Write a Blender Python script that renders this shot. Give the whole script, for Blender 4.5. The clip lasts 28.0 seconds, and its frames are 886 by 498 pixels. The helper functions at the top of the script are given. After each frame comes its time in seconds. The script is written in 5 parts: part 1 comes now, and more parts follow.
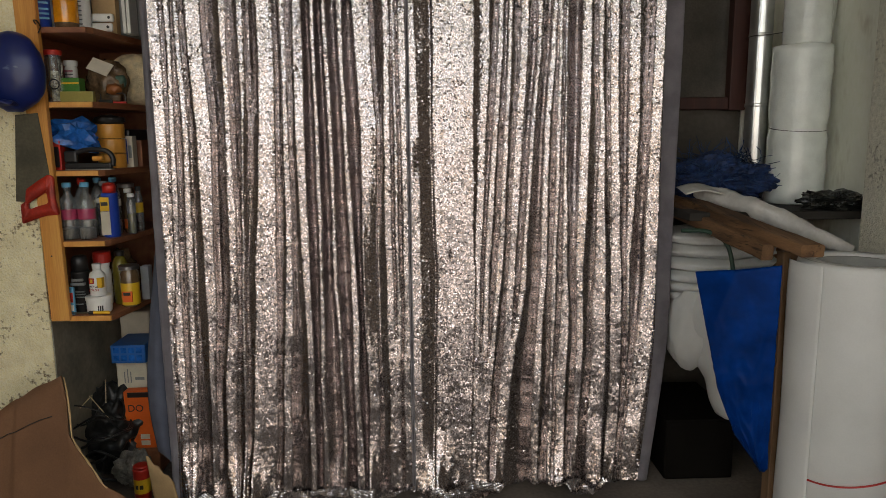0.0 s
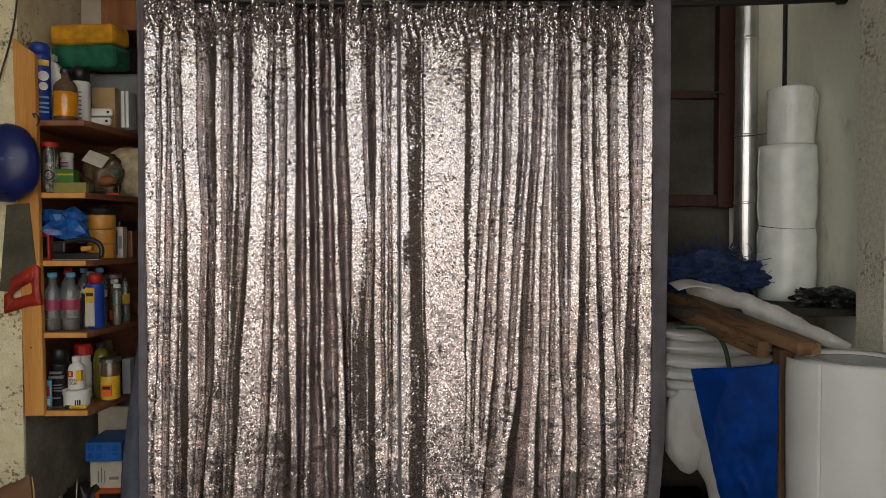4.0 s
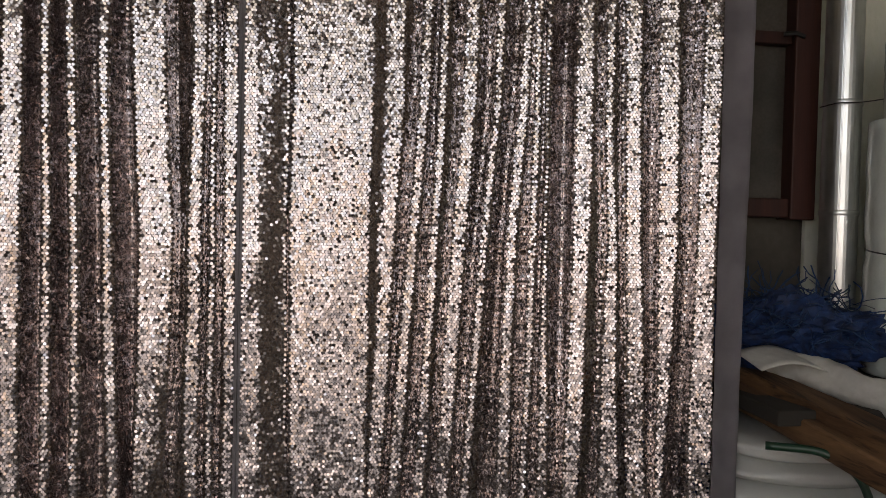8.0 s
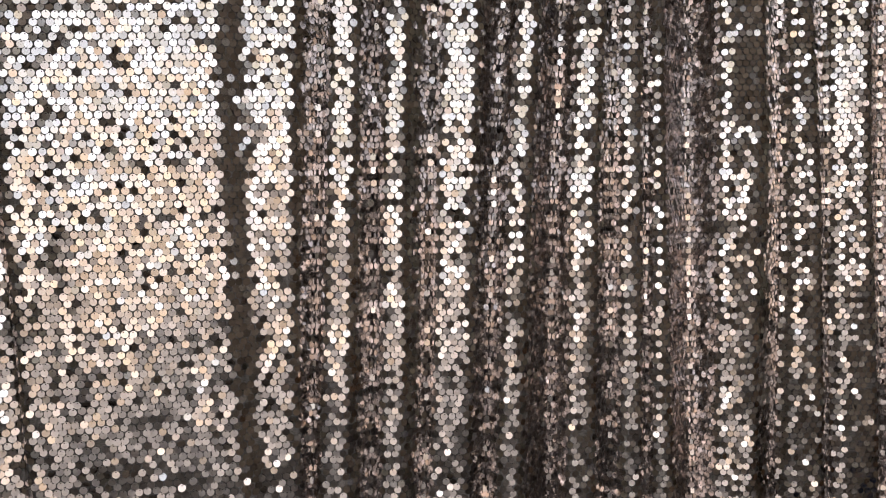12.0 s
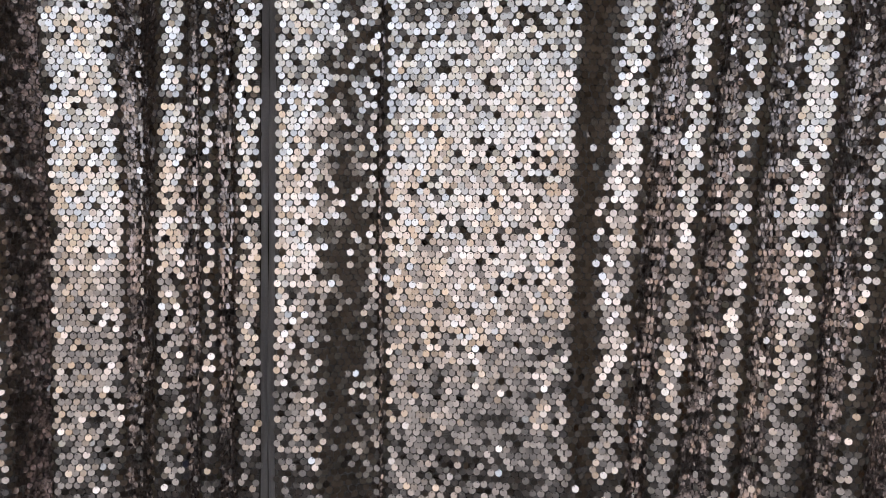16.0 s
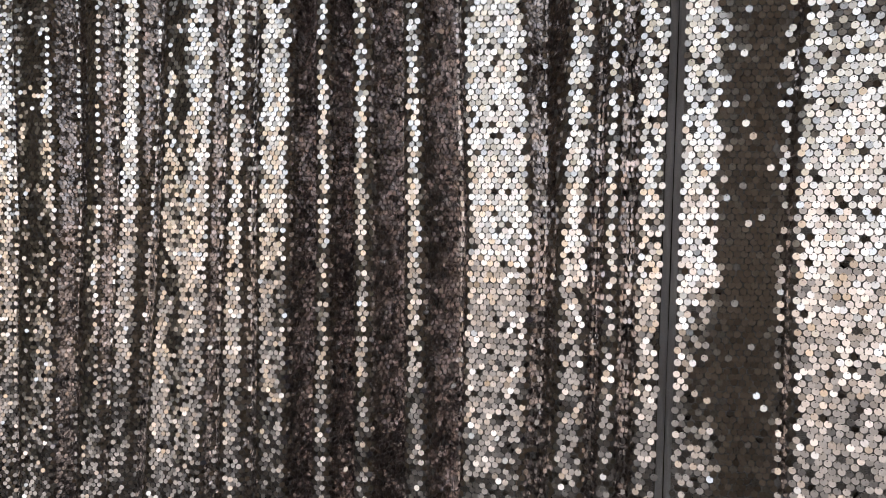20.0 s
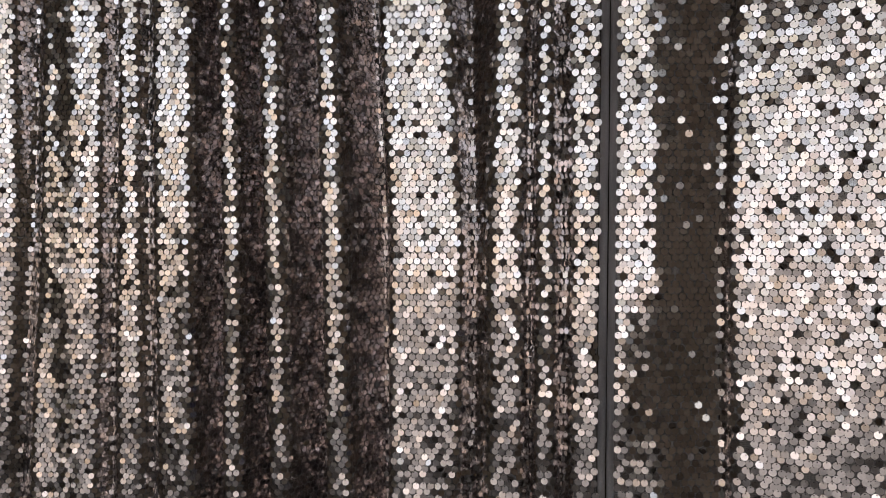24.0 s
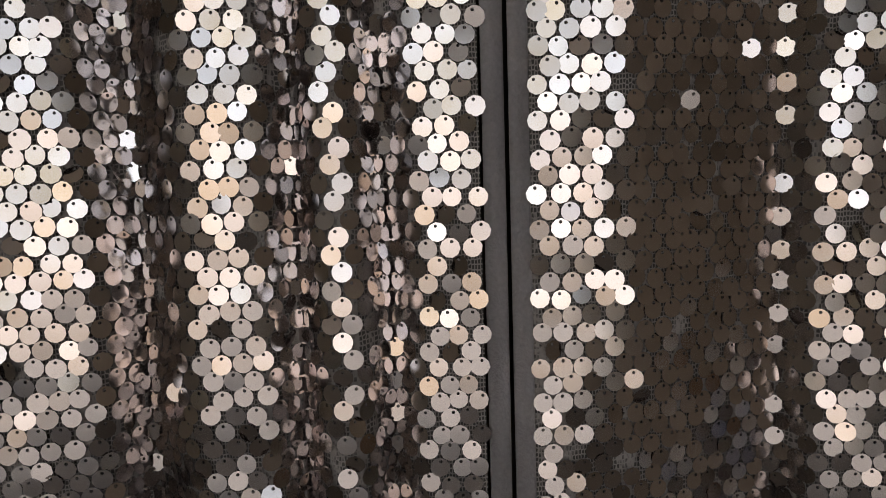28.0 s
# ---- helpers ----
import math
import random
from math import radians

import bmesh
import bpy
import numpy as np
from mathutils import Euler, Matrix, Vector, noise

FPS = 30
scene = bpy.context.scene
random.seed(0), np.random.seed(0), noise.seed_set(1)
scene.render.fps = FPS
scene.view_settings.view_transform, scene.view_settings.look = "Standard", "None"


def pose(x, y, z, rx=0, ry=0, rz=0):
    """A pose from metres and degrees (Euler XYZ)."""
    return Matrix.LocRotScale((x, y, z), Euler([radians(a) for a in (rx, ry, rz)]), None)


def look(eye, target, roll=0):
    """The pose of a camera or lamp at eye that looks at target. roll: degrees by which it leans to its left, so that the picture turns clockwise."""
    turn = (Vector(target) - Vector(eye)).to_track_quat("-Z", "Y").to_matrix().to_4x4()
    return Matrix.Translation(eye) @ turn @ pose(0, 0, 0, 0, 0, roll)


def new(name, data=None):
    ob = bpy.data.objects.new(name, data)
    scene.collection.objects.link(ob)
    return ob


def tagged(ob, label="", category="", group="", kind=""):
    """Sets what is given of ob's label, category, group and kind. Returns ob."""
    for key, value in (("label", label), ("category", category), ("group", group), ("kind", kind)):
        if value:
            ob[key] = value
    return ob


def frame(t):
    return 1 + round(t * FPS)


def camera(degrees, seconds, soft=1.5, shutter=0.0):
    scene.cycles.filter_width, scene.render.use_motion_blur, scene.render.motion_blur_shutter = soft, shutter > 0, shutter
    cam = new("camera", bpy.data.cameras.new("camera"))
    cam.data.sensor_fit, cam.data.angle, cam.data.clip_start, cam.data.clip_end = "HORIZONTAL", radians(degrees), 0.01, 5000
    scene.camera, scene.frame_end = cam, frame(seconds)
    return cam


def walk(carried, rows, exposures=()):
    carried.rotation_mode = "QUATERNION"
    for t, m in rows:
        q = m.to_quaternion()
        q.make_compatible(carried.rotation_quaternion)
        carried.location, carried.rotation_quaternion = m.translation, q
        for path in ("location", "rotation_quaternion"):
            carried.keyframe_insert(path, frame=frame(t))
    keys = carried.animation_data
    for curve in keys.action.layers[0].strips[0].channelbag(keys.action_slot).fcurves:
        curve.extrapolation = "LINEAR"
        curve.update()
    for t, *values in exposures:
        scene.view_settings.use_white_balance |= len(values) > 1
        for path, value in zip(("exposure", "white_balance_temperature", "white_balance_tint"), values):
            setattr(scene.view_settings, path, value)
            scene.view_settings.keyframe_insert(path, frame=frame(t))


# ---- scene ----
cam = camera(64.7, 28.0, soft=0.6)
METRES, EYE, TILT, LEAN, TURN = 2.85, 1.33, 0.0, 0.0, -1.9
ROWS = [
    (0.0, 0.0, 0.0, 0.0, -0.09, -9.27, 0.55),
    (0.5, 0.0, -0.0002, -0.0015, -0.54, -7.6, 0.4),
    (1.0, 0.0006, 0.0021, -0.0011, -0.55, -6.38, 0.57),
    (1.5, -0.0002, 0.0038, -0.0017, -0.5, -5.62, 0.57),
    (2.0, -0.0005, 0.0045, -0.0026, -0.55, -4.63, 0.66),
    (2.5, 0.0002, 0.0048, -0.0022, -0.49, -3.92, 0.69),
    (3.0, -0.0013, 0.0065, -0.0034, -0.57, -3.21, 0.4),
    (3.5, -0.001, 0.0082, -0.0043, -0.78, -2.22, 0.25),
    (5.5, 0.0391, 0.0429, 0.0053, 2.03, -0.81, -1.72),
    (6.0, 0.0321, 0.0883, 0.0062, 2.25, -1.51, -1.85),
    (6.5, 0.0106, 0.1721, 0.0082, 0.62, -0.26, -1.05),
    (7.0, 0.0241, 0.2605, 0.0147, -2.76, -2.0, 0.05),
    (7.5, 0.0442, 0.355, 0.0104, -2.86, -0.51, -0.81),
    (8.0, 0.0481, 0.4298, 0.0126, -4.83, -1.38, -1.3),
    (8.5, 0.0451, 0.5114, 0.015, -7.48, -0.9, 0.83),
    (9.0, 0.0511, 0.5724, 0.018, -9.79, -3.76, 0.77),
    (9.5, 0.0668, 0.6328, 0.0177, -10.5, -3.92, 1.77),
    (10.0, 0.0827, 0.6743, 0.0162, -11.9, -3.92, 1.13),
    (10.5, 0.0801, 0.6945, 0.0163, -13.45, -4.43, 1.88),
    (11.0, 0.0803, 0.6993, 0.0143, -12.3, -4.7, 1.6),
    (11.5, 0.0756, 0.7015, 0.0131, -9.49, -5.03, 1.59),
    (13.5, 0.0599, 0.6957, 0.0143, -3.05, -3.91, 0.79),
    (14.0, 0.0542, 0.6927, 0.014, -0.97, -3.84, 0.2),
    (14.5, 0.0462, 0.6921, 0.014, 1.81, -3.43, -0.06),
    (15.0, 0.0379, 0.6936, 0.0144, 3.39, -3.59, -0.65),
    (15.5, 0.0334, 0.6947, 0.014, 5.21, -3.94, -0.91),
    (16.0, 0.0287, 0.6952, 0.0139, 7.52, -3.32, -0.9),
    (16.5, 0.0226, 0.6955, 0.0149, 9.61, -3.61, -0.92),
    (17.0, 0.0181, 0.6952, 0.014, 11.55, -3.61, -1.1),
    (17.5, 0.015, 0.6939, 0.0136, 14.08, -3.66, -1.64),
    (18.0, 0.008, 0.6933, 0.0133, 17.5, -3.75, -1.86),
    (18.5, 0.0017, 0.6892, 0.0123, 20.38, -3.66, -2.32),
    (19.0, -0.0029, 0.6828, 0.0132, 22.82, -3.16, -2.19),
    (19.5, -0.006, 0.6776, 0.014, 24.76, -2.86, -1.5),
    (20.0, -0.0095, 0.6748, 0.0143, 27.22, -2.42, -1.15),
    (20.5, -0.0136, 0.6743, 0.0146, 29.73, -2.22, -0.96),
    (22.5, -0.0199, 0.6744, 0.0121, 29.01, -1.45, -1.14),
    (23.0, -0.0188, 0.679, 0.0132, 25.86, -1.45, -0.93),
    (23.5, -0.0182, 0.6838, 0.0142, 23.23, -1.41, -0.53),
    (24.0, -0.0177, 0.6892, 0.0144, 20.59, -1.86, -0.1),
    (24.5, -0.0173, 0.6933, 0.0146, 18.34, -1.76, -0.01),
    (25.0, -0.0205, 0.6965, 0.015, 15.91, -1.72, -0.12),
    (25.5, -0.0272, 0.7051, 0.0157, 12.12, -1.81, 0.44),
    (26.0, -0.0432, 0.7191, 0.017, 5.78, -2.33, 2.13),
    (26.5, -0.0531, 0.7331, 0.0168, 1.33, -3.21, 3.47),
    (27.0, -0.0454, 0.7643, 0.0179, 1.18, -2.11, 3.26),
    (27.5, -0.0423, 0.7924, 0.0215, 3.72, -4.43, 2.57),
    (28.0, -0.0421, 0.8071, 0.0189, 4.49, -6.43, 1.81),
]
walk(cam, [(t, pose(0, 0, EYE, TILT, LEAN, TURN) @ pose(METRES * x, METRES * y, METRES * z, 90 + pitch, roll, yaw)) for t, x, y, z, yaw, pitch, roll in ROWS],
     exposures=((0, 0.33, 6620, 13), (6, 0.29, 6560, 16), (8, 0.12, 6600, 18), (11, 0.48, 6600, 14), (15, -0.06, 6100, 13), (17, -0.08, 6080, 12), (20, 0.18, 6210, 10), (25, -0.06, 6380, 14), (27, -0.12, 6650, 13), (28, 0.08, 6500, 12)))

# ---- light ----
world = bpy.data.worlds.new("sky_world")
scene.world = world
world.use_nodes = True
wn = world.node_tree
sky = wn.nodes.new("ShaderNodeTexSky")
sky.sky_type, sky.sun_disc, sky.sun_elevation, sky.sun_rotation = "NISHITA", False, radians(50), radians(75)
wn.links.new(sky.outputs[0], wn.nodes["Background"].inputs[0])
wn.nodes["Background"].inputs[1].default_value = 0.12
sun = new("sun", bpy.data.lights.new("sun", "SUN"))
sun.data.energy, sun.data.angle, sun.data.color = 4.0, radians(0.6), (1.0, 0.95, 0.88)
sun.matrix_world = look((8.0, 2.2, 10.0), (0, 0, 0))


# ---- materials ----
def mat(name, color, rough=0.6, metal=0.0, scale=8.0, amount=0.25, bump=0.15, fine=120.0, spec=0.5, second=None,
        stretch=(1, 1, 1), alpha=1.0, transmission=0.0, island=0.0, sheen=0.0):
    """A surface with colour variation at two scales and a fine relief."""
    m = bpy.data.materials.new(name)
    m.use_nodes = True
    nt = m.node_tree
    b = nt.nodes["Principled BSDF"]
    tc = nt.nodes.new("ShaderNodeTexCoord")
    mp = nt.nodes.new("ShaderNodeMapping")
    mp.inputs["Scale"].default_value = stretch
    nt.links.new(tc.outputs["Object"], mp.inputs[0])
    n1, n2 = nt.nodes.new("ShaderNodeTexNoise"), nt.nodes.new("ShaderNodeTexNoise")
    n1.inputs["Scale"].default_value, n1.inputs["Detail"].default_value = scale, 5
    n2.inputs["Scale"].default_value, n2.inputs["Detail"].default_value = fine, 3
    for n in (n1, n2):
        nt.links.new(mp.outputs[0], n.inputs["Vector"])
    ramp = nt.nodes.new("ShaderNodeValToRGB")
    c2 = second or tuple(c * (1 - amount) for c in color)
    c1 = color if second else tuple(min(1, c * (1 + amount * 0.5)) for c in color)
    ramp.color_ramp.elements[0].position, ramp.color_ramp.elements[1].position = 0.36, 0.64
    ramp.color_ramp.elements[0].color, ramp.color_ramp.elements[1].color = (*c2, 1), (*c1, 1)
    nt.links.new(n1.outputs["Fac"], ramp.inputs[0])
    mix = nt.nodes.new("ShaderNodeMix")
    mix.data_type, mix.blend_type = "RGBA", "OVERLAY"
    mix.inputs[0].default_value = min(1, amount)
    nt.links.new(ramp.outputs[0], mix.inputs[6])
    nt.links.new(n2.outputs["Fac"], mix.inputs[7])
    out = mix.outputs[2]
    if island:
        geo = nt.nodes.new("ShaderNodeNewGeometry")
        mr = nt.nodes.new("ShaderNodeMapRange")
        mr.inputs[3].default_value, mr.inputs[4].default_value = 1 - island, 1 + island * 0.4
        nt.links.new(geo.outputs["Random Per Island"], mr.inputs[0])
        mul = nt.nodes.new("ShaderNodeMix")
        mul.data_type, mul.blend_type = "RGBA", "MULTIPLY"
        mul.inputs[0].default_value = 1
        nt.links.new(out, mul.inputs[6])
        nt.links.new(mr.outputs[0], mul.inputs[7])
        out = mul.outputs[2]
    nt.links.new(out, b.inputs["Base Color"])
    b.inputs["Roughness"].default_value, b.inputs["Metallic"].default_value = rough, metal
    b.inputs["Specular IOR Level"].default_value = spec
    b.inputs["Alpha"].default_value = alpha
    b.inputs["Transmission Weight"].default_value = transmission
    b.inputs["Sheen Weight"].default_value = sheen
    if bump:
        bp = nt.nodes.new("ShaderNodeBump")
        bp.inputs["Strength"].default_value, bp.inputs["Distance"].default_value = bump, 0.004
        add = nt.nodes.new("ShaderNodeMath")
        nt.links.new(n1.outputs["Fac"], add.inputs[0])
        nt.links.new(n2.outputs["Fac"], add.inputs[1])
        nt.links.new(add.outputs[0], bp.inputs["Height"])
        nt.links.new(bp.outputs[0], b.inputs["Normal"])
    return m


def wood_mat(name, dark, light, along="x", rough=0.6, grain=22.0):
    """Wood with rings drawn out along the grain."""
    m = mat(name, light, rough, scale=3.0, amount=0.35, bump=0.1, fine=60.0, second=dark,
            stretch={"x": (0.25, 6, 6), "y": (6, 0.25, 6), "z": (6, 6, 0.25)}[along])
    return m


M_SEQUIN = mat("silver_sequin_foil", (0.65, 0.585, 0.58), 0.155, 1.0, scale=3, amount=0.08, bump=0.0, island=0.42)
M_TULLE = mat("grey_brown_tulle", (0.13, 0.115, 0.11), 0.85, scale=30, amount=0.3, bump=0.2, fine=900)


def netting(m, dark, light, cell):
    """Turns a cloth into a fine net of light threads round dark meshes."""
    nt = m.node_tree
    tc, mp, vo, ramp = (nt.nodes.new(n) for n in ("ShaderNodeTexCoord", "ShaderNodeMapping", "ShaderNodeTexVoronoi", "ShaderNodeValToRGB"))
    mp.inputs["Scale"].default_value = (1, 0.2, 0.62)
    vo.feature = "DISTANCE_TO_EDGE"
    vo.inputs["Scale"].default_value, vo.inputs["Randomness"].default_value = 1 / cell, 0.35
    ramp.color_ramp.elements[0].position, ramp.color_ramp.elements[0].color = 0.05, (*light, 1)
    ramp.color_ramp.elements[1].position, ramp.color_ramp.elements[1].color = 0.22, (*dark, 1)
    nt.links.new(tc.outputs["Object"], mp.inputs[0])
    nt.links.new(mp.outputs[0], vo.inputs["Vector"])
    nt.links.new(vo.outputs["Distance"], ramp.inputs[0])
    nt.links.new(ramp.outputs[0], nt.nodes["Principled BSDF"].inputs["Base Color"])


netting(M_TULLE, (0.045, 0.04, 0.04), (0.24, 0.215, 0.21), 0.00085)
M_HEM = mat("grey_hem_cloth", (0.35, 0.325, 0.355), 0.9, scale=12, amount=0.2, bump=0.25, fine=900, sheen=0.2)
M_CREAM = mat("rough_cream_plaster", (0.92, 0.83, 0.55), 0.95, scale=16, amount=0.45, bump=1.0, fine=170, second=(0.80, 0.70, 0.44))


def flecked(m, colour, scale, share, stretch=(1, 1, 1)):
    """Adds small dark pits and stains with clear edges to a surface."""
    nt = m.node_tree
    b = nt.nodes["Principled BSDF"]
    old = b.inputs["Base Color"].links[0].from_socket
    tc, mp, n1, n2 = (nt.nodes.new(n) for n in ("ShaderNodeTexCoord", "ShaderNodeMapping", "ShaderNodeTexNoise", "ShaderNodeTexNoise"))
    mp.inputs["Scale"].default_value = stretch
    nt.links.new(tc.outputs["Object"], mp.inputs[0])
    for n, s in ((n1, scale), (n2, scale * 0.08)):
        n.inputs["Scale"].default_value, n.inputs["Detail"].default_value = s, 4
        nt.links.new(mp.outputs[0], n.inputs["Vector"])
    add = nt.nodes.new("ShaderNodeMath")
    nt.links.new(n1.outputs["Fac"], add.inputs[0])
    nt.links.new(n2.outputs["Fac"], add.inputs[1])
    rp = nt.nodes.new("ShaderNodeValToRGB")
    rp.color_ramp.elements[0].position, rp.color_ramp.elements[1].position = 0.62 - share, 0.70 - share
    half = nt.nodes.new("ShaderNodeMath")
    half.operation = "MULTIPLY"
    half.inputs[1].default_value = 0.5
    nt.links.new(add.outputs[0], half.inputs[0])
    nt.links.new(half.outputs[0], rp.inputs[0])
    mix = nt.nodes.new("ShaderNodeMix")
    mix.data_type = "RGBA"
    mix.inputs[7].default_value = (*colour, 1)
    nt.links.new(rp.outputs[0], mix.inputs[0])
    nt.links.new(old, mix.inputs[6])
    nt.links.new(mix.outputs[2], b.inputs["Base Color"])


flecked(M_CREAM, (0.24, 0.17, 0.09), 75, 0.075)
M_CONC = mat("pale_green_concrete", (0.86, 0.87, 0.76), 0.85, scale=3, amount=0.25, bump=0.3, fine=70, second=(0.73, 0.735, 0.63), stretch=(1, 1, 0.5))
M_ROUGHC = mat("rough_grey_render", (0.74, 0.72, 0.60), 0.95, scale=60, amount=0.35, bump=1.0, fine=220, second=(0.60, 0.585, 0.48))
flecked(M_ROUGHC, (0.26, 0.25, 0.20), 70, 0.055)
flecked(M_CONC, (0.55, 0.53, 0.42), 14, 0.035, (1, 1, 0.35))
# two dark tones for the unseen side walls, chosen to darken the sequins' reflections
M_DULL = mat("unseen_dark_east_wall", (0.33, 0.27, 0.21), 0.9, scale=3, amount=0.3, bump=0.25, fine=80, second=(0.23, 0.185, 0.14))
M_SIDE = mat("unseen_dark_west_wall", (0.27, 0.235, 0.19), 0.9, scale=2.2, amount=0.3, bump=0.2, fine=60, second=(0.18, 0.155, 0.125))
M_DARKC = mat("dark_mottled_concrete", (0.13, 0.115, 0.095), 0.9, scale=2.5, amount=0.3, bump=0.12, fine=50, second=(0.06, 0.053, 0.045))
M_FLOOR = mat("dirty_concrete_floor", (0.18, 0.15, 0.125), 0.85, scale=3, amount=0.4, bump=0.3, fine=70, second=(0.095, 0.078, 0.064))
M_CEIL = mat("pale_board_ceiling", (0.80, 0.74, 0.66), 0.9, scale=3, amount=0.3, bump=0.2)
M_PINE = wood_mat("varnished_pine", (0.62, 0.27, 0.055), (0.74, 0.37, 0.09), "z", 0.45)
M_SHELF = wood_mat("brown_stained_shelf", (0.20, 0.072, 0.034), (0.34, 0.14, 0.065), "y", 0.5)
M_TIMBER = wood_mat("rough_sawn_timber", (0.07, 0.034, 0.015), (0.24, 0.13, 0.06), "y", 0.8)
flecked(M_TIMBER, (0.035, 0.018, 0.009), 26, 0.07, (5, 0.25, 5))
M_POST = wood_mat("weathered_post_timber", (0.10, 0.055, 0.028), (0.20, 0.115, 0.058), "z", 0.8)
M_REDWOOD = wood_mat("red_brown_window_timber", (0.034, 0.011, 0.008), (0.066, 0.020, 0.014), "z", 0.6)
M_BLACK = mat("black_painted_metal", (0.018, 0.017, 0.017), 0.45, scale=20, amount=0.3, bump=0.05)
M_FOAM = mat("white_foam_sheet", (0.66, 0.66, 0.64), 0.7, scale=5, amount=0.08, bump=0.08, fine=200)
M_TARP = mat("blue_tarpaulin", (0.001, 0.032, 0.19), 0.34, scale=9, amount=0.3, bump=0.18, fine=30, spec=0.07)
M_CARD = mat("brown_cardboard", (0.19, 0.092, 0.044), 0.85, scale=4, amount=0.2, bump=0.1, fine=200)


# ---- mesh helpers ----
def smooth(me):
    me.polygons.foreach_set("use_smooth", [True] * len(me.polygons))


def part(name, bm, material, parent=None, label="", soft=False):
    """Links a bmesh as one mesh object, under a parent where one is given."""
    me = bpy.data.meshes.new(name)
    bm.to_mesh(me)
    bm.free()
    if soft:
        smooth(me)
    me.materials.append(material)
    ob = new(name, me)
    if parent:
        ob.parent = parent
    if label:
        tagged(ob, label)
    return ob


def box(x0, x1, y0, y1, z0, z1, bevel=0.0, bm=None):
    bm = bm or bmesh.new()
    r = bmesh.ops.create_cube(bm, size=1)
    bmesh.ops.transform(bm, verts=r["verts"], matrix=Matrix.LocRotScale(((x0 + x1) / 2, (y0 + y1) / 2, (z0 + z1) / 2), None, (x1 - x0, y1 - y0, z1 - z0)))
    if bevel:
        edges = list({e for v in r["verts"] for e in v.link_edges})
        bmesh.ops.bevel(bm, geom=edges, offset=bevel, segments=2, affect="EDGES", profile=0.5)
    return bm


def turned(profile, seg=24, cx=0.0, cy=0.0, bm=None):
    """A body of revolution about a vertical axis from (radius, height) pairs."""
    bm = bm or bmesh.new()
    rings = []
    for r, z in profile:
        if r < 1e-6:
            rings.append([bm.verts.new((cx, cy, z))])
        else:
            rings.append([bm.verts.new((cx + r * math.cos(2 * math.pi * i / seg), cy + r * math.sin(2 * math.pi * i / seg), z)) for i in range(seg)])
    for a, b in zip(rings, rings[1:]):
        for i in range(seg):
            j = (i + 1) % seg
            if len(a) == 1 and len(b) == 1:
                continue
            if len(a) == 1:
                bm.faces.new((a[0], b[j], b[i]))
            elif len(b) == 1:
                bm.faces.new((a[i], a[j], b[0]))
            else:
                bm.faces.new((a[i], a[j], b[j], b[i]))
    bmesh.ops.recalc_face_normals(bm, faces=bm.faces[:])
    return bm


def tube(points, radius, seg=10, bm=None, caps=True):
    """A round bar along points; radius may be one number or one a point."""
    bm = bm or bmesh.new()
    pts = [Vector(p) for p in points]
    rad = radius if isinstance(radius, (list, tuple)) else [radius] * len(pts)
    rings = []
    side = None
    for i, p in enumerate(pts):
        d = (pts[min(i + 1, len(pts) - 1)] - pts[max(i - 1, 0)]).normalized()
        if side is None:
            side = d.cross(Vector((0, 0, 1)) if abs(d.z) < 0.9 else Vector((1, 0, 0))).normalized()
        side = (side - d * side.dot(d)).normalized()
        up = d.cross(side)
        rings.append([bm.verts.new(p + rad[i] * (math.cos(2 * math.pi * k / seg) * side + math.sin(2 * math.pi * k / seg) * up)) for k in range(seg)])
    for a, b in zip(rings, rings[1:]):
        for k in range(seg):
            bm.faces.new((a[k], a[(k + 1) % seg], b[(k + 1) % seg], b[k]))
    if caps:
        bm.faces.new(rings[0][::-1])
        bm.faces.new(rings[-1])
    bmesh.ops.recalc_face_normals(bm, faces=bm.faces[:])
    return bm


def prism(outline, z0, z1, bm=None):
    """An upright slab over an outline of (x, y) pairs."""
    bm = bm or bmesh.new()
    lo, hi = [bm.verts.new((x, y, z0)) for x, y in outline], [bm.verts.new((x, y, z1)) for x, y in outline]
    n = len(outline)
    bm.faces.new(lo[::-1])
    bm.faces.new(hi)
    for i in range(n):
        bm.faces.new((lo[i], lo[(i + 1) % n], hi[(i + 1) % n], hi[i]))
    bmesh.ops.recalc_face_normals(bm, faces=bm.faces[:])
    return bm


def thing(name, label, category, at=(0, 0, 0), group="", kind=""):
    """An Empty at the base of a thing, which parents its parts."""
    e = new(name)
    e.location = at
    e.empty_display_size = 0.05
    return tagged(e, label, category, group, kind)


def setting(name, bm, material, label, category):
    return tagged(part(name, bm, material), label, category, kind="structure")


# ---- the garage ----
setting("floor", box(-2.9, 2.4, -0.5, 3.3, -0.1, 0.0), M_FLOOR, "dark dirty concrete floor of the garage", "floor")
setting("ceiling", box(-2.9, 2.4, -0.5, 3.3, 3.1, 3.2), M_CEIL, "pale board ceiling over the garage", "ceiling")
setting("wall_north", box(-2.9, 2.4, 3.02, 3.3, 0.0, 3.1), M_DARKC, "dark mottled concrete wall behind the curtain", "wall")
# out of view; added dark so the fold slopes mirror little light
setting("wall_west", box(-2.9, -2.5, -0.5, 3.02, 0.0, 3.1), M_SIDE, "unseen side wall, added dark so the pleats reflect little light", "wall")
setting("wall_east", box(1.62, 2.4, 2.2, 3.02, 0.0, 3.1), M_CONC, "smooth pale green-grey concrete side wall", "wall")
# unseen front piece, split off and darkened for the same reflections
setting("wall_east_front", box(1.62, 2.4, -0.5, 2.2, 0.0, 3.1), M_DULL, "unseen side wall near the doorway, added dark to deepen the pleats", "wall")
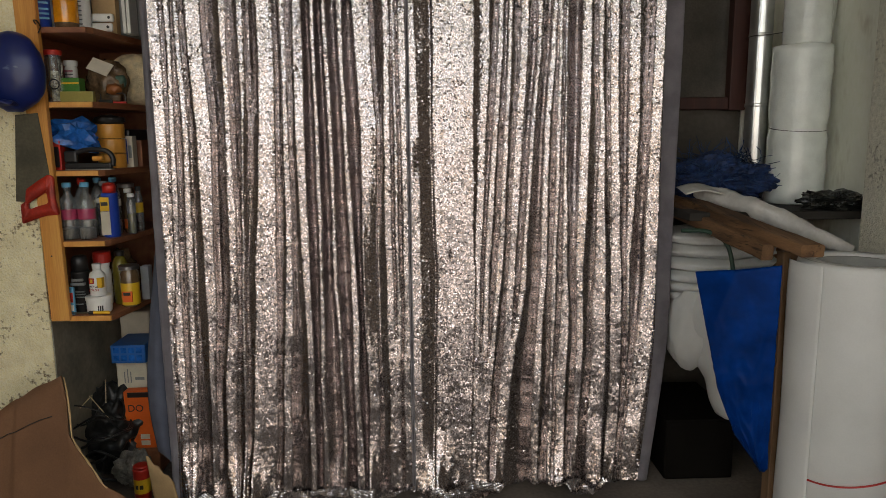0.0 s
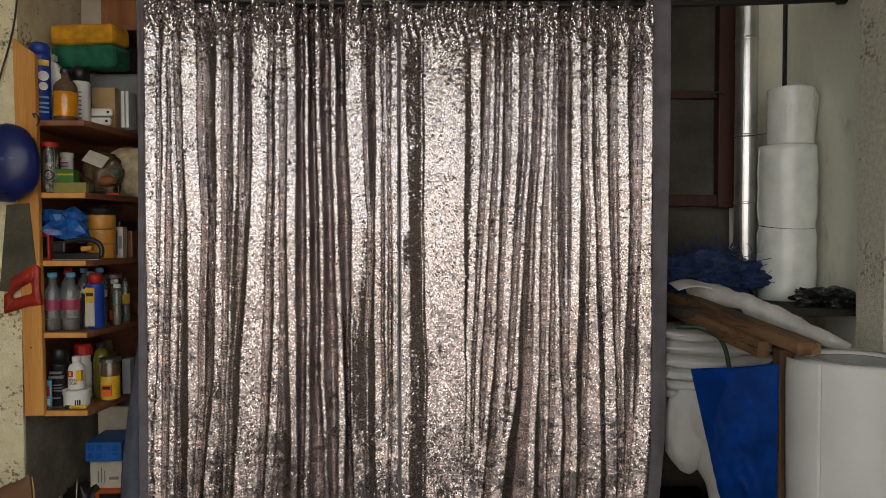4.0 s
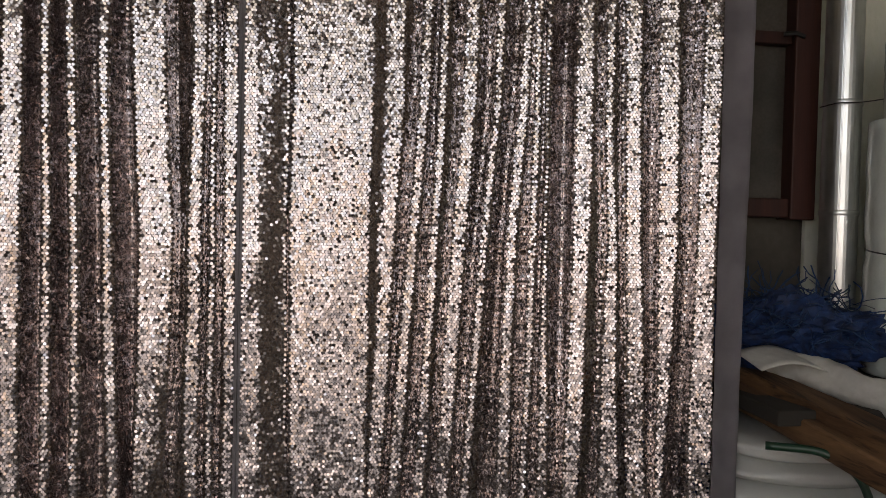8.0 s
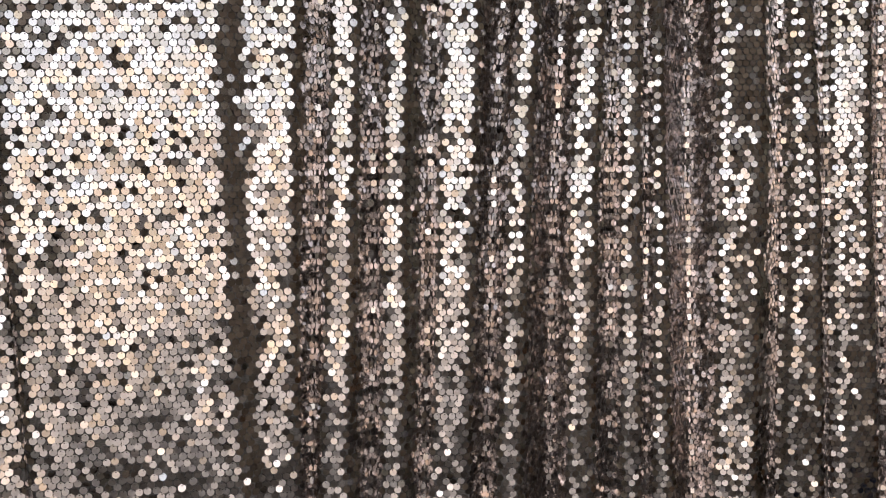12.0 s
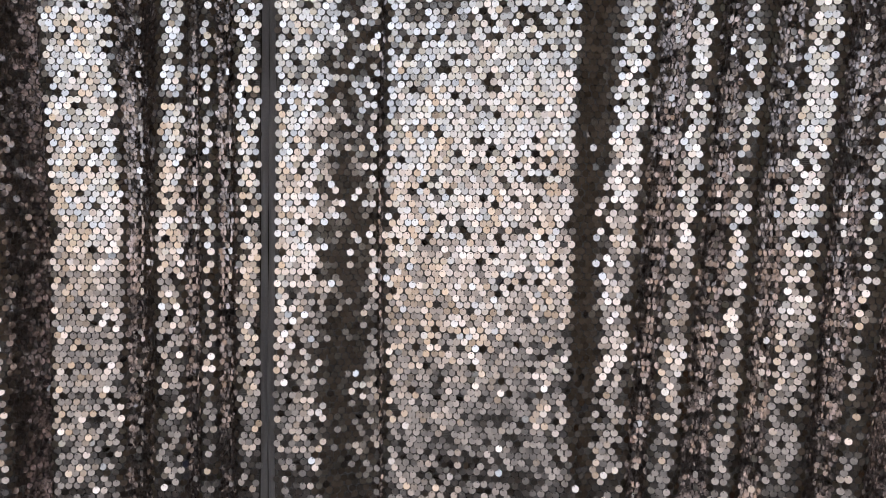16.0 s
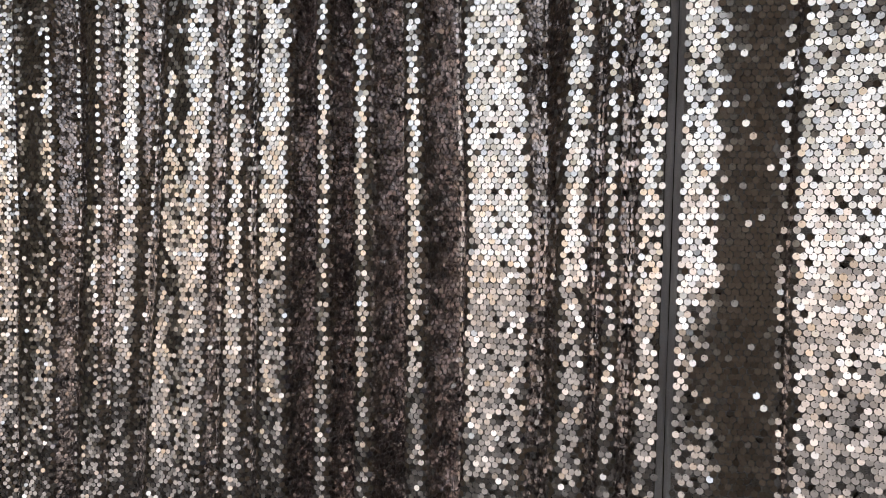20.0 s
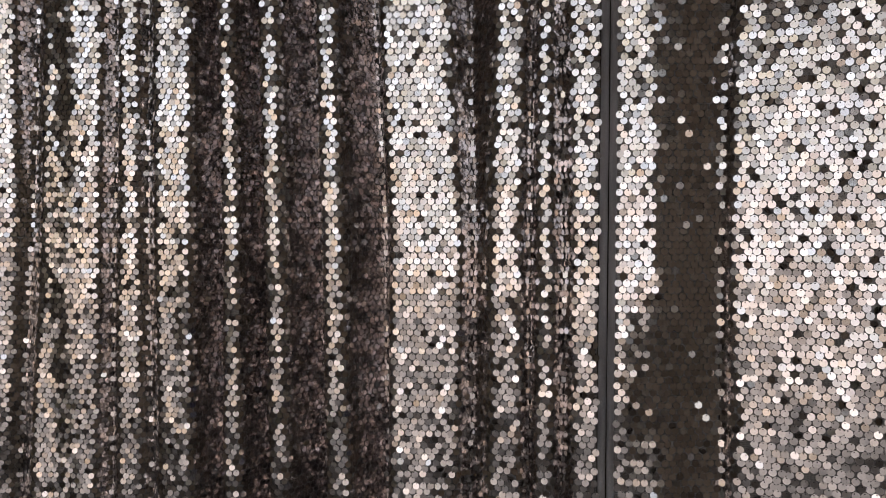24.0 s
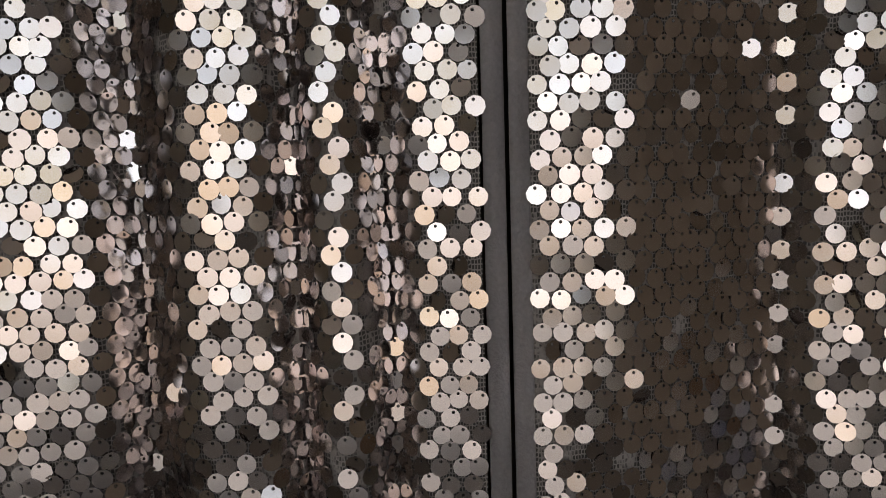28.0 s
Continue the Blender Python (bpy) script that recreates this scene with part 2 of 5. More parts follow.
setting("lintel", box(-1.31, 1.02, 2.66, 2.78, 2.235, 2.40, 0.004), M_REDWOOD, "dark red-brown timber lintel behind the rod", "lintel")
setting("trim", box(-0.55, -0.075, 2.63, 2.657, 2.15, 2.32, 0.003), mat("off_white_board", (0.66, 0.63, 0.54), 0.8, scale=6, amount=0.2), "off-white board on the lintel", "trim")
setting("pier_west", box(-2.5, -1.312, 2.445, 3.02, 0.0, 3.1), M_CREAM, "pier with rough cream plaster", "pier")
setting("pier_east", box(1.517, 1.62, 2.2, 2.34, 0.0, 3.1), M_ROUGHC, "narrow pier with rough grey render", "pier")
# thin panel, darker than the plaster, laid on the pier's side below the shelf
M_DARKSTRIP = mat("dark_grey_brown_wall", (0.32, 0.285, 0.21), 0.9, scale=4, amount=0.3, bump=0.1, fine=60, second=(0.15, 0.135, 0.105))
setting("wall_patch", box(-1.3115, -1.307, 2.45, 3.018, 0.0, 0.69), M_DARKSTRIP, "smooth mottled grey-brown strip over the pier's side beneath the shelf", "wall")
bm = box(-2.5, -1.9, -0.5, -0.3, 0, 3.1)
box(1.35, 1.62, -0.5, -0.3, 0, 3.1, bm=bm)
box(-1.9, 1.35, -0.5, -0.3, 2.95, 3.1, bm=bm)
setting("wall_south", bm, M_CONC, "concrete front wall with an open garage doorway", "wall")

# outside the open doorway: driveway and bright distance
setting("ground", box(-300, 300, -600, -0.5, -0.15, -0.03), mat("yard_concrete", (0.42, 0.40, 0.365), 0.9, scale=2, amount=0.3), "worn pale concrete yard outside the doorway", "ground")
m = bpy.data.materials.new("bright_distance")
m.use_nodes = True
nt = m.node_tree
nt.nodes.remove(nt.nodes["Principled BSDF"])
em = nt.nodes.new("ShaderNodeEmission")
tc = nt.nodes.new("ShaderNodeTexCoord")
sp = nt.nodes.new("ShaderNodeSeparateXYZ")
rp = nt.nodes.new("ShaderNodeValToRGB")
mr = nt.nodes.new("ShaderNodeMapRange")
mr.inputs[1].default_value, mr.inputs[2].default_value = 0.0, 5.0
nt.links.new(tc.outputs["Object"], sp.inputs[0])
nt.links.new(sp.outputs["Z"], mr.inputs[0])
nt.links.new(mr.outputs[0], rp.inputs[0])
cr = rp.color_ramp
cr.elements[0].position, cr.elements[0].color = 0.04, (0.45, 0.41, 0.35, 1)
cr.elements[1].position, cr.elements[1].color = 0.62, (0.80, 0.92, 1.0, 1)
e = cr.elements.new(0.30)
e.color = (1.0, 0.94, 0.86, 1)
nz = nt.nodes.new("ShaderNodeTexNoise")
nz.inputs["Scale"].default_value, nz.inputs["Detail"].default_value = 0.55, 4
nt.links.new(tc.outputs["Object"], nz.inputs["Vector"])
shade = nt.nodes.new("ShaderNodeValToRGB")
shade.color_ramp.elements[0].position, shade.color_ramp.elements[0].color = 0.40, (0.62, 0.49, 0.31, 1)
shade.color_ramp.elements[1].position, shade.color_ramp.elements[1].color = 0.55, (1, 1, 1, 1)
nt.links.new(nz.outputs["Fac"], shade.inputs[0])
both = nt.nodes.new("ShaderNodeMix")
both.data_type, both.blend_type = "RGBA", "MULTIPLY"
both.inputs[0].default_value = 1
nt.links.new(rp.outputs[0], both.inputs[6])
nt.links.new(shade.outputs[0], both.inputs[7])
nt.links.new(both.outputs[2], em.inputs[0])
em.inputs[1].default_value = 2.1
nt.links.new(em.outputs[0], nt.nodes["Material Output"].inputs[0])
setting("backdrop", box(-14, 14, -7.2, -7.1, -0.03, 9.0), m, "bright daylight distance beyond the doorway", "backdrop")

# ---- the curtain ----
PLANE = lambda x: 2.49 + 0.045 * x        # the rod's line over the floor
TOP, ROW, STEP, DISC = 2.125, 0.0047, 0.0057, 0.00274
RISE = lambda x: 0.014 * x + 0.017 * x * x  # the bowed rod climbs towards one end
# crests of the pleats in centimetres along the rod: both edges at eye height, the drift above it, at table height and near
# the floor, and how much wider the crest grows there
PLEATS_LEFT = [
    (-88.9, -86.2, 0.1, -0.1, -2.3, -1.8), (-84.6, -83.2, 0.8, -2.0, -2.2, 1.1), (-80.2, -78.8, -0.8, -1.7, -3.2, 0.5),
    (-75.6, -71.0, -1.3, -1.2, -2.0, -2.9), (-66.2, -64.6, 0.1, -0.8, -3.7, 1.7), (-60.4, -58.8, 0.4, -3.1, -4.6, -1.1),
    (-54.6, -49.5, 0.8, -2.7, -5.1, 2.9), (-46.6, -45.2, 0.6, -0.5, -3.4, 1.3), (-42.4, -39.6, 0.4, 0.4, 0.6, -1.0),
    (-35.9, -34.7, -0.3, -0.2, -0.6, 0.3), (-31.4, -30.0, -0.6, 0.6, 1.6, -0.3), (-26.2, -24.8, -0.8, 1.5, 1.9, 0.9),
    (-20.0, -14.6, -1.4, -0.9, -0.6, -1.6), (-12.0, -9.9, 0.4, 0.1, 0.4, 0.3), (-8.4, -7.4, -0.4, 0.0, -0.6, 0.7),
    (-5.9, -4.6, -0.3, -0.0, -0.4, 0.1)]
PLEATS_RIGHT = [
    (-2.2, -0.4, -0.5, 0.5, -0.5, 1.0), (4.9, 19.1, 0.2, 1.1, -0.1, -0.7), (22.0, 24.0, 1.2, -1.8, -2.7, 0.3),
    (26.3, 28.2, 1.6, -3.3, -4.3, 0.5), (30.4, 32.0, 1.2, -2.2, -6.9, 0.7), (34.6, 37.2, 1.4, -2.3, -6.0, 0.3),
    (40.0, 41.5, 1.8, -3.1, -9.0, 0.5), (45.0, 47.0, 1.7, -1.2, -3.0, 0.7), (49.4, 51.0, 0.4, -0.9, -1.7, -0.3),
    (52.2, 53.0, -0.2, 0.6, 0.0, 2.9), (57.9, 61.3, -0.0, -0.9, -0.5, -1.3), (65.2, 66.9, -1.4, -0.0, 0.9, 4.1),
    (69.0, 71.8, -0.8, 2.6, 3.1, 1.1), (75.7, 79.3, -0.6, -0.3, 0.5, -3.9), (83.9, 86.9, 0.2, -0.2, -2.4, 2.9)]


def cloth(pleats, x0, x1, seed):
    """Returns f(z): samples of x and depth y of the pleated cloth at the height z."""
    rng = np.random.default_rng(seed)
    p = np.array(pleats) / 100
    mid, half = (p[:, 0] + p[:, 1]) / 2, (p[:, 1] - p[:, 0]) / 2
    n = len(p)
    ph = rng.uniform(0, 6.28, (n, 4))
    lift = rng.uniform(-0.003, 0.003, n)
    where = rng.uniform(0.78, 0.88, n)
    steep = rng.uniform(0.58, 0.80, n)
    xs = np.linspace(x0, x1, 1100)
    kern = np.exp(-0.5 * (np.arange(-14, 15) * (xs[1] - xs[0]) / 0.0024) ** 2)
    kern /= kern.sum()
    rip = rng.uniform(0, 6.28, 6)

    def f(z):
        drift = np.array([np.interp(z, (0.10, 0.375, 0.81, 1.36, 1.6, 2.05), (1.25 * q[4], q[4], q[3], 0, q[2], 1.5 * q[2])) for q in p])
        off = min(1, abs(z - 1.36) * 2)
        drift += off * (0.0022 * np.sin(6.5 * z + ph[:, 0]) + 0.0014 * np.sin(15 * z + ph[:, 1]))
        w = half + (0.0012 if x1 < 0 else 0.0002) + 0.5 * p[:, 5] * np.clip((1.36 - z) / 0.985, 0, 1) + off * 0.0012 * np.sin(11 * z + ph[:, 3])
        w = np.maximum(w, 0.002)
        k = np.empty(2 * n)
        k[::2], k[1::2] = mid + drift - w, mid + drift + w
        k = np.maximum.accumulate(k + np.arange(2 * n) * 1e-5)
        top = np.repeat(lift * (0.85 + 0.4 * np.sin(2.3 * z + ph[:, 1])), 2)
        wide = k[1::2] - k[::2]
        turn = -0.17 * (k[::2] + k[1::2]) * wide / 2      # crests face a little towards the middle
        turn = np.where(wide > 0.12, 1.4 * turn, turn) + np.minimum(wide, 0.05) * 0.03 * np.sin(4.1 * z + ph[:, 2])
        if x1 < 0:                                        # two crests turn aside lower down
            turn[12] += 0.20 * wide[12] * math.exp(-((z - 0.80) / 0.26) ** 2)
            turn[5] += 0.18 * wide[5] / (1 + math.exp((z - 1.45) * 22))
        else:                                             # the crest by the seam turns away under eye height
            turn[0] += 0.20 * wide[0] * math.exp(-((z - 1.25) / 0.08) ** 2)
        top[::2] -= turn
        top[1::2] += turn
        kx, kd = [], []
        for i in range(n):
            kx += [k[2 * i], k[2 * i + 1]]
            kd += [top[2 * i], top[2 * i + 1]]
            if i == n - 1:
                break
            gap = k[2 * i + 2] - k[2 * i + 1]
            if x1 < 0 and 7 < i < 12:                     # a few narrow folds run straight back
                kx.append(k[2 * i + 1] + gap * 0.5)
                kd.append(top[2 * i + 1] + 0.045)
                continue
            if x1 > 0 and i < 2:                          # the broad crest rolls off gently on both sides
                kx.append(k[2 * i + 1] + gap * (0.93, 0.6)[i])
                kd.append(top[2 * i + 1] + (0.016, 0.006)[i])
                continue
            side = where[i] if x1 > 0 else 1 - where[i]
            kx.append(k[2 * i + 1] + gap * side)
            kd.append(min(top[2 * i + 1], top[2 * i + 2]) + np.clip(gap * steep[i] * (0.9 + 0.2 * math.sin(3 * z + ph[i, 2])), 0.016, 0.042))
        t = np.interp(xs, kx, kd)
        t = np.convolve(np.pad(t, 14, mode="edge"), kern, mode="valid")
        even = 0.4 if x1 > 0 else 1.0                     # the second panel hangs flatter
        t += even * (0.0006 * np.sin(xs * 118 + 5 * np.sin(3.1 * z + rip[2])) * np.sin(8.7 * z + xs * 21 + rip[0]) + 0.0008 * np.sin(xs * 61 + rip[0] + 1.5 * z))
        t += even * 0.0004 * np.sin(xs * 143 + rip[1] - 4 * z) + 0.0011 * np.sin(7 * z + rip[2] + xs * 9)
        t += max(0.0, (z - 1.95) / 0.17) * 0.0035 * np.sin(xs * 230 + rip[3] + 9 * z + 2 * np.sin(31 * z))
        t -= 0.03 * max(0.0, 1 - z) ** 2
        low = max(0.0, (0.26 - z) / 0.26)
        flare = sum(h * np.exp(-((xs - at) / w) ** 2) for at, w, h in ((0.05, 0.05, 1.1), (0.26, 0.03, 0.5), (0.52, 0.06, 0.7), (0.70, 0.05, 0.5), (-0.20, 0.03, 0.7), (-0.32, 0.03, 0.5), (-0.66, 0.07, 1.0), (-0.84, 0.04, 0.6)))
        t -= low ** 1.7 * (0.004 + 0.045 * flare + 0.0022 * np.sin(xs * 83 + rip[0] + 20 * z) + 0.0008 * np.sin(xs * 151 + rip[4] - 31 * z))
        draw = 0.055 * np.clip((xs - 0.4) / 0.475, 0, 1) * max(0.0, 1 - z / 0.6) ** 1.5      # the far edge draws in at the floor
        return xs - draw, PLANE(xs) + t
    return f


def drifting(rng, cell_s, cell_z):
    """Smooth random values over the cloth, with cells of the given length and height."""
    g = rng.normal(0, 1, (int(2.4 / cell_z) + 3, int(2.6 / cell_s) + 3))

    def at(s, z):
        u, v = np.asarray(s) / cell_s, z / cell_z
        i, j = u.astype(int), int(v)
        a, b = u - i, v - j
        a, b = a * a * (3 - 2 * a), b * b * (3 - 2 * b)
        return (g[j, i] * (1 - a) + g[j, i + 1] * a) * (1 - b) + (g[j + 1, i] * (1 - a) + g[j + 1, i + 1] * a) * b
    return at


def sequin_mesh(name, centre, right, up, radius, sides, hole):
    """One mesh of many round foil discs; with a hole near the top edge where asked."""
    n = len(centre)
    a = np.arange(sides) * 2 * np.pi / sides + 0.2
    ring = np.stack([np.cos(a), np.sin(a)], 1)
    if hole:
        inner = 0.17 * ring + np.array([0.0, 0.62])
        ring = np.concatenate([ring, inner])
    k = len(ring)
    v = centre[:, None] + radius[:, None, None] * (ring[None, :, 0:1] * right[:, None] + ring[None, :, 1:2] * up[:, None])
    me = bpy.data.meshes.new(name)
    me.vertices.add(n * k)
    me.vertices.foreach_set("co", v.reshape(-1).astype(np.float32))
    if hole:
        i = np.arange(sides)
        j = (i + 1) % sides
        q = np.stack([i, j, j + sides, i + sides], 1).reshape(-1)
        loops = (q[None] + (np.arange(n) * k)[:, None]).reshape(-1)
        size = 4
    else:
        loops, size = np.arange(n * k), sides
    me.loops.add(len(loops))
    me.loops.foreach_set("vertex_index", loops.astype(np.int32))
    me.polygons.add(len(loops) // size)
    me.polygons.foreach_set("loop_start", np.arange(0, len(loops), size, dtype=np.int32))
    me.update(calc_edges=True)
    me.materials.append(M_SEQUIN)
    return me


def disc_axes(nn, rng, spin):
    """Right and up directions of discs from their normals."""
    nn = nn / np.linalg.norm(nn, axis=1)[:, None]
    up = np.array([0, 0.02, 1.0]) - nn * (nn[:, 2:3] + 0.02 * nn[:, 1:2])
    up /= np.linalg.norm(up, axis=1)[:, None]
    right = np.cross(nn, up) * -1
    a = rng.normal(0, spin, len(nn))[:, None]
    return nn, right * np.cos(a) - up * np.sin(a), up * np.cos(a) + right * np.sin(a)


def pool_height(x, s, seed):
    """Height over the floor of the surplus cloth, s metres out from the fold."""
    a = 0.5 + 0.5 * np.sin(x * 23 + 1.3 * seed + 4 * np.sin(x * 9))
    first, second = 0.020 + 0.012 * np.sin(x * 31 + seed), 0.065 + 0.02 * np.sin(x * 17 + 2.1 * seed)
    h = 0.006 + (0.008 + 0.022 * a) * np.exp(-((s - first) / 0.014) ** 2) + (0.006 + 0.016 * (1 - a)) * np.exp(-((s - second) / 0.012) ** 2)
    return h + 0.004 * np.sin(x * 90 + s * 60) * np.sin(s * 90 + x * 37 + seed) + 0.001 * np.sin(x * 251 - s * 160)


def pool_reach(x):
    """How far the surplus reaches out over the floor."""
    r = 0.075 + 0.025 * np.sin(x * 13) + 0.015 * np.sin(x * 41 + 1)
    bare = np.clip((x - 0.24) / 0.09, 0, 1) * np.clip((0.56 - x) / 0.06, 0, 1)
    r = r * (1 - 0.9 * bare * bare * (3 - 2 * bare))
    return np.maximum(0.008, r * (1 - 0.85 * np.clip((x - 0.60) / 0.16, 0, 1)))


def curtain_panel(label, pleats, x0, x1, seed, near):
    panel = thing("sequin_curtain", label, "curtain", (0, 0, 0), group="curtain panels on the rod")
    f = cloth(pleats, x0, x1, seed)
    rng = np.random.default_rng(seed + 50)

    def sheet_mesh(grid, name, text):
        r, c = grid.shape[:2]
        me = bpy.data.meshes.new(name)
        idx = np.arange(r * c).reshape(r, c)
        quads = np.stack([idx[:-1, :-1], idx[:-1, 1:], idx[1:, 1:], idx[1:, :-1]], 2).reshape(-1, 4)
        me.from_pydata(grid.reshape(-1, 3).tolist(), [], quads.tolist())
        smooth(me)
        me.materials.append(M_TULLE)
        ob = new(name, me)
        ob.parent = panel
        tagged(ob, text)

    # backing tulle
    grid = []
    for z in np.linspace(0.012, TOP, 150):
        xs, ys = f(z)
        grid.append(np.stack([xs[::3], ys[::3] + 0.0006, z + RISE(xs[::3]) * (z / TOP) ** 3], 1))
    sheet_mesh(np.array(grid), "backing", "grey-brown tulle backing")
    # discs, row by row along the cloth
    cs, rs, us = [], [], []
    wide_x, wide_z = drifting(rng, 0.055, 0.07), drifting(rng, 0.055, 0.06)
    small_x, small_z = drifting(rng, 0.013, 0.017), drifting(rng, 0.016, 0.012)
    slack = drifting(rng, 0.04, 0.05)
    for i in range(int((TOP - 0.012) / ROW)):
        z = 0.014 + i * ROW
        xs, ys = f(z)
        _, y2 = f(z + 0.01)
        arc = np.concatenate([[0], np.cumsum(np.hypot(np.diff(xs), np.diff(ys)))])
        s = np.arange((i % 2) * STEP / 2 + 0.002, arc[-1] - 0.001, STEP)
        s = np.clip(s + rng.normal(0, 0.00035, len(s)), 0.0005, arc[-1])
        x, y = np.interp(s, arc, xs), np.interp(s, arc, ys)
        gx, gz = np.interp(s, arc, np.gradient(ys, xs)), np.interp(s, arc, (y2 - ys) / 0.01)
        share = np.clip(0.10 + 0.07 * slack(s, z), 0.02, 0.3) * np.where(abs(gx) > 0.35, 0.5, 1.1) * (0.5 + 0.5 * min(1, z / 1.0))
        loose = rng.random(len(s)) < share
        ruffle = 1 + 1.6 * max(0.0, (z - 1.93) / 0.19) + 0.25 * max(0.0, (0.2 - z) / 0.2)
        sig = np.where(loose, 0.28, 0.056 - 0.018 * min(1, max(0.0, (0.7 - z) / 0.5))) * ruffle
        nrm = np.stack([gx, -np.ones_like(gx), gz], 1)
        nrm /= np.linalg.norm(nrm, axis=1)[:, None]
        tan = np.stack([np.ones_like(gx), gx, np.zeros_like(gx)], 1)
        tan /= np.linalg.norm(tan, axis=1)[:, None]
        sway = ruffle * (0.008 * wide_x(s, z) + 0.020 * small_x(s, z))
        nn = nrm + tan * (sway + rng.normal(0, 1, len(s)) * sig)[:, None]
        nn[:, 2] += 0.022 + 0.062 * min(1, max(0.0, (1.10 - z) / 0.8)) + ruffle * (0.022 * wide_z(s, z) + 0.030 * small_z(s, z)) + rng.normal(0, 0.010) + rng.normal(0, 1.0, len(s)) * sig
        nn, right, up = disc_axes(nn, rng, 0.3)
        keep = rng.random(len(s)) > 0.008
        q = np.stack([x, y, np.full_like(x, z) + rng.normal(0, 0.00025, len(s))], 1) + nn * 0.0009
        cs.append(q[keep]), rs.append(right[keep]), us.append(up[keep])
    # the surplus at the hem lies on the floor in front
    xs, ys = f(0.014)
    edge = np.convolve(np.pad(ys, 30, mode="edge"), np.ones(61) / 61, mode="valid")
    gx_ = np.linspace(x0 + 0.004, min(x1 - 0.004, xs[-1]), 260)
    out = np.linspace(0, 1, 26)[:, None] * pool_reach(gx_)[None]
    ey = np.interp(gx_, xs, edge)
    sheet_mesh(np.stack([gx_[None] + 0.012 * np.sin(out * 60 + gx_[None] * 20), ey[None] + 0.012 - out, pool_height(gx_[None], out, seed) - 0.0012], 2), "pooled_hem", "surplus tulle lying on the floor")
    for i in range(36):
        x = np.arange(gx_[0] + (i % 2) * STEP / 2, gx_[-1], STEP)
        s = i * ROW
        x = x[s < pool_reach(x)]
        h = pool_height(x, s, seed)
        hx, hs = (pool_height(x + 0.002, s, seed) - h) / 0.002, (pool_height(x, s + 0.002, seed) - h) / 0.002
        nn = np.stack([-hx, hs, np.ones(len(x))], 1)
        nn += rng.normal(0, 0.12, nn.shape)
        nn, right, up = disc_axes(nn, rng, 1.5)
        p3 = np.stack([x + 0.012 * np.sin(s * 60 + x * 20), np.interp(x, xs, edge) + 0.012 - s, h], 1)
        cs.append(p3), rs.append(right), us.append(up)
    cs, rs, us = np.concatenate(cs), np.concatenate(rs), np.concatenate(us)
    cs[:, 2] += RISE(cs[:, 0]) * (cs[:, 2] / TOP) ** 3
    rad = DISC * (1 + rng.normal(0, 0.02, len(cs)))
    single = np.flatnonzero((abs(cs[:, 0] - near[0]) < near[1]) & (abs(cs[:, 2] - 1.355) < 0.055))[:300]
    rest = np.ones(len(cs), bool)
    rest[single] = False
    close = rest & (abs(cs[:, 2] - 1.35) < 0.26)
    far = rest & ~close
    for sel, sides, hole in ((close, 10, True), (far, 7, False)):
        ob = new("sequin_cover", sequin_mesh("sequin_cover", cs[sel], rs[sel], us[sel], rad[sel], sides, hole))
        ob.parent = panel
        tagged(ob, "silver foil sequins sewn in rows", kind="stuff")
    one = sequin_mesh("sequin", np.zeros((1, 3)), np.array([[1.0, 0, 0]]), np.array([[0, 1.0, 0]]), np.array([DISC]), 14, True)
    for k in single:
        ob = new("sequin", one)
        ob.parent = panel
        r, u = Vector(rs[k]), Vector(us[k])
        w = r.cross(u)
        ob.matrix_basis = Matrix(((r.x, u.x, w.x, cs[k][0]), (r.y, u.y, w.y, cs[k][1]), (r.z, u.z, w.z, cs[k][2]), (0, 0, 0, 1)))
    return panel, f


def hem_strip(panel, f, xa, xb, side, material, dz=0.0):
    """A plain cloth edge from xa to xb, from the floor to the rod; the cloth's own edge leads it."""
    zs = np.linspace(0.01, TOP + dz, 70)
    rng = np.random.default_rng(int(abs(xa) * 1000))
    p1, p2 = rng.uniform(0, 6, 2)
    bm = bmesh.new()
    rows = []
    for z in zs:
        xs, ys = f(z)
        edge = ys[0] if side < 0 else ys[-1]
        row = []
        for k in range(9):
            u = k / 8
            x = xa + (xb - xa) * u
            if xb > 0.5:
                x = xa + (xb - xa) * u * (0.55 + 0.45 * min(1, z / 0.7)) - 0.055 * max(0.0, 1 - z / 0.6) ** 1.5
            y = edge + 0.004 * math.sin(u * 5 + p1 + 2 * z) * min(1, abs(xb - xa) / 0.03) + 0.0008 * math.sin(40 * z + p2 + u * 3)
            row.append(bm.verts.new((x + 0.004 * math.sin(3 * z + p1) * (abs(xb - xa) > 0.02) * (u if side > 0 else 1 - u), y, z + RISE(x) * (z / TOP) ** 3)))
        rows.append(row)
    for a, b in zip(rows, rows[1:]):
        for k in range(8):
            bm.faces.new((a[k], a[k + 1], b[k + 1], b[k]))
    r = bmesh.ops.solidify(bm, geom=bm.faces[:], thickness=0.0012)
    return part("hem", bm, material, panel, "plain grey cloth edge", soft=True)


M_SEAM = mat("dark_grey_hem_cloth", (0.42, 0.39, 0.41), 0.9, scale=12, amount=0.2, bump=0.25, fine=900, sheen=0.2)
left, f_left = curtain_panel("silver sequin curtain panel hanging in pleats from the rod", PLEATS_LEFT, -0.895, -0.0415, 3, (-0.1, 0.045))
right, f_right = curtain_panel("silver sequin curtain panel with one broad flat pleat", PLEATS_RIGHT, -0.0290, 0.875, 4, (0.03, 0.045))
hem_strip(left, f_left, -0.922, -0.8955, -1, M_HEM)
hem_strip(left, f_left, -0.0415, -0.0355, 1, M_SEAM)
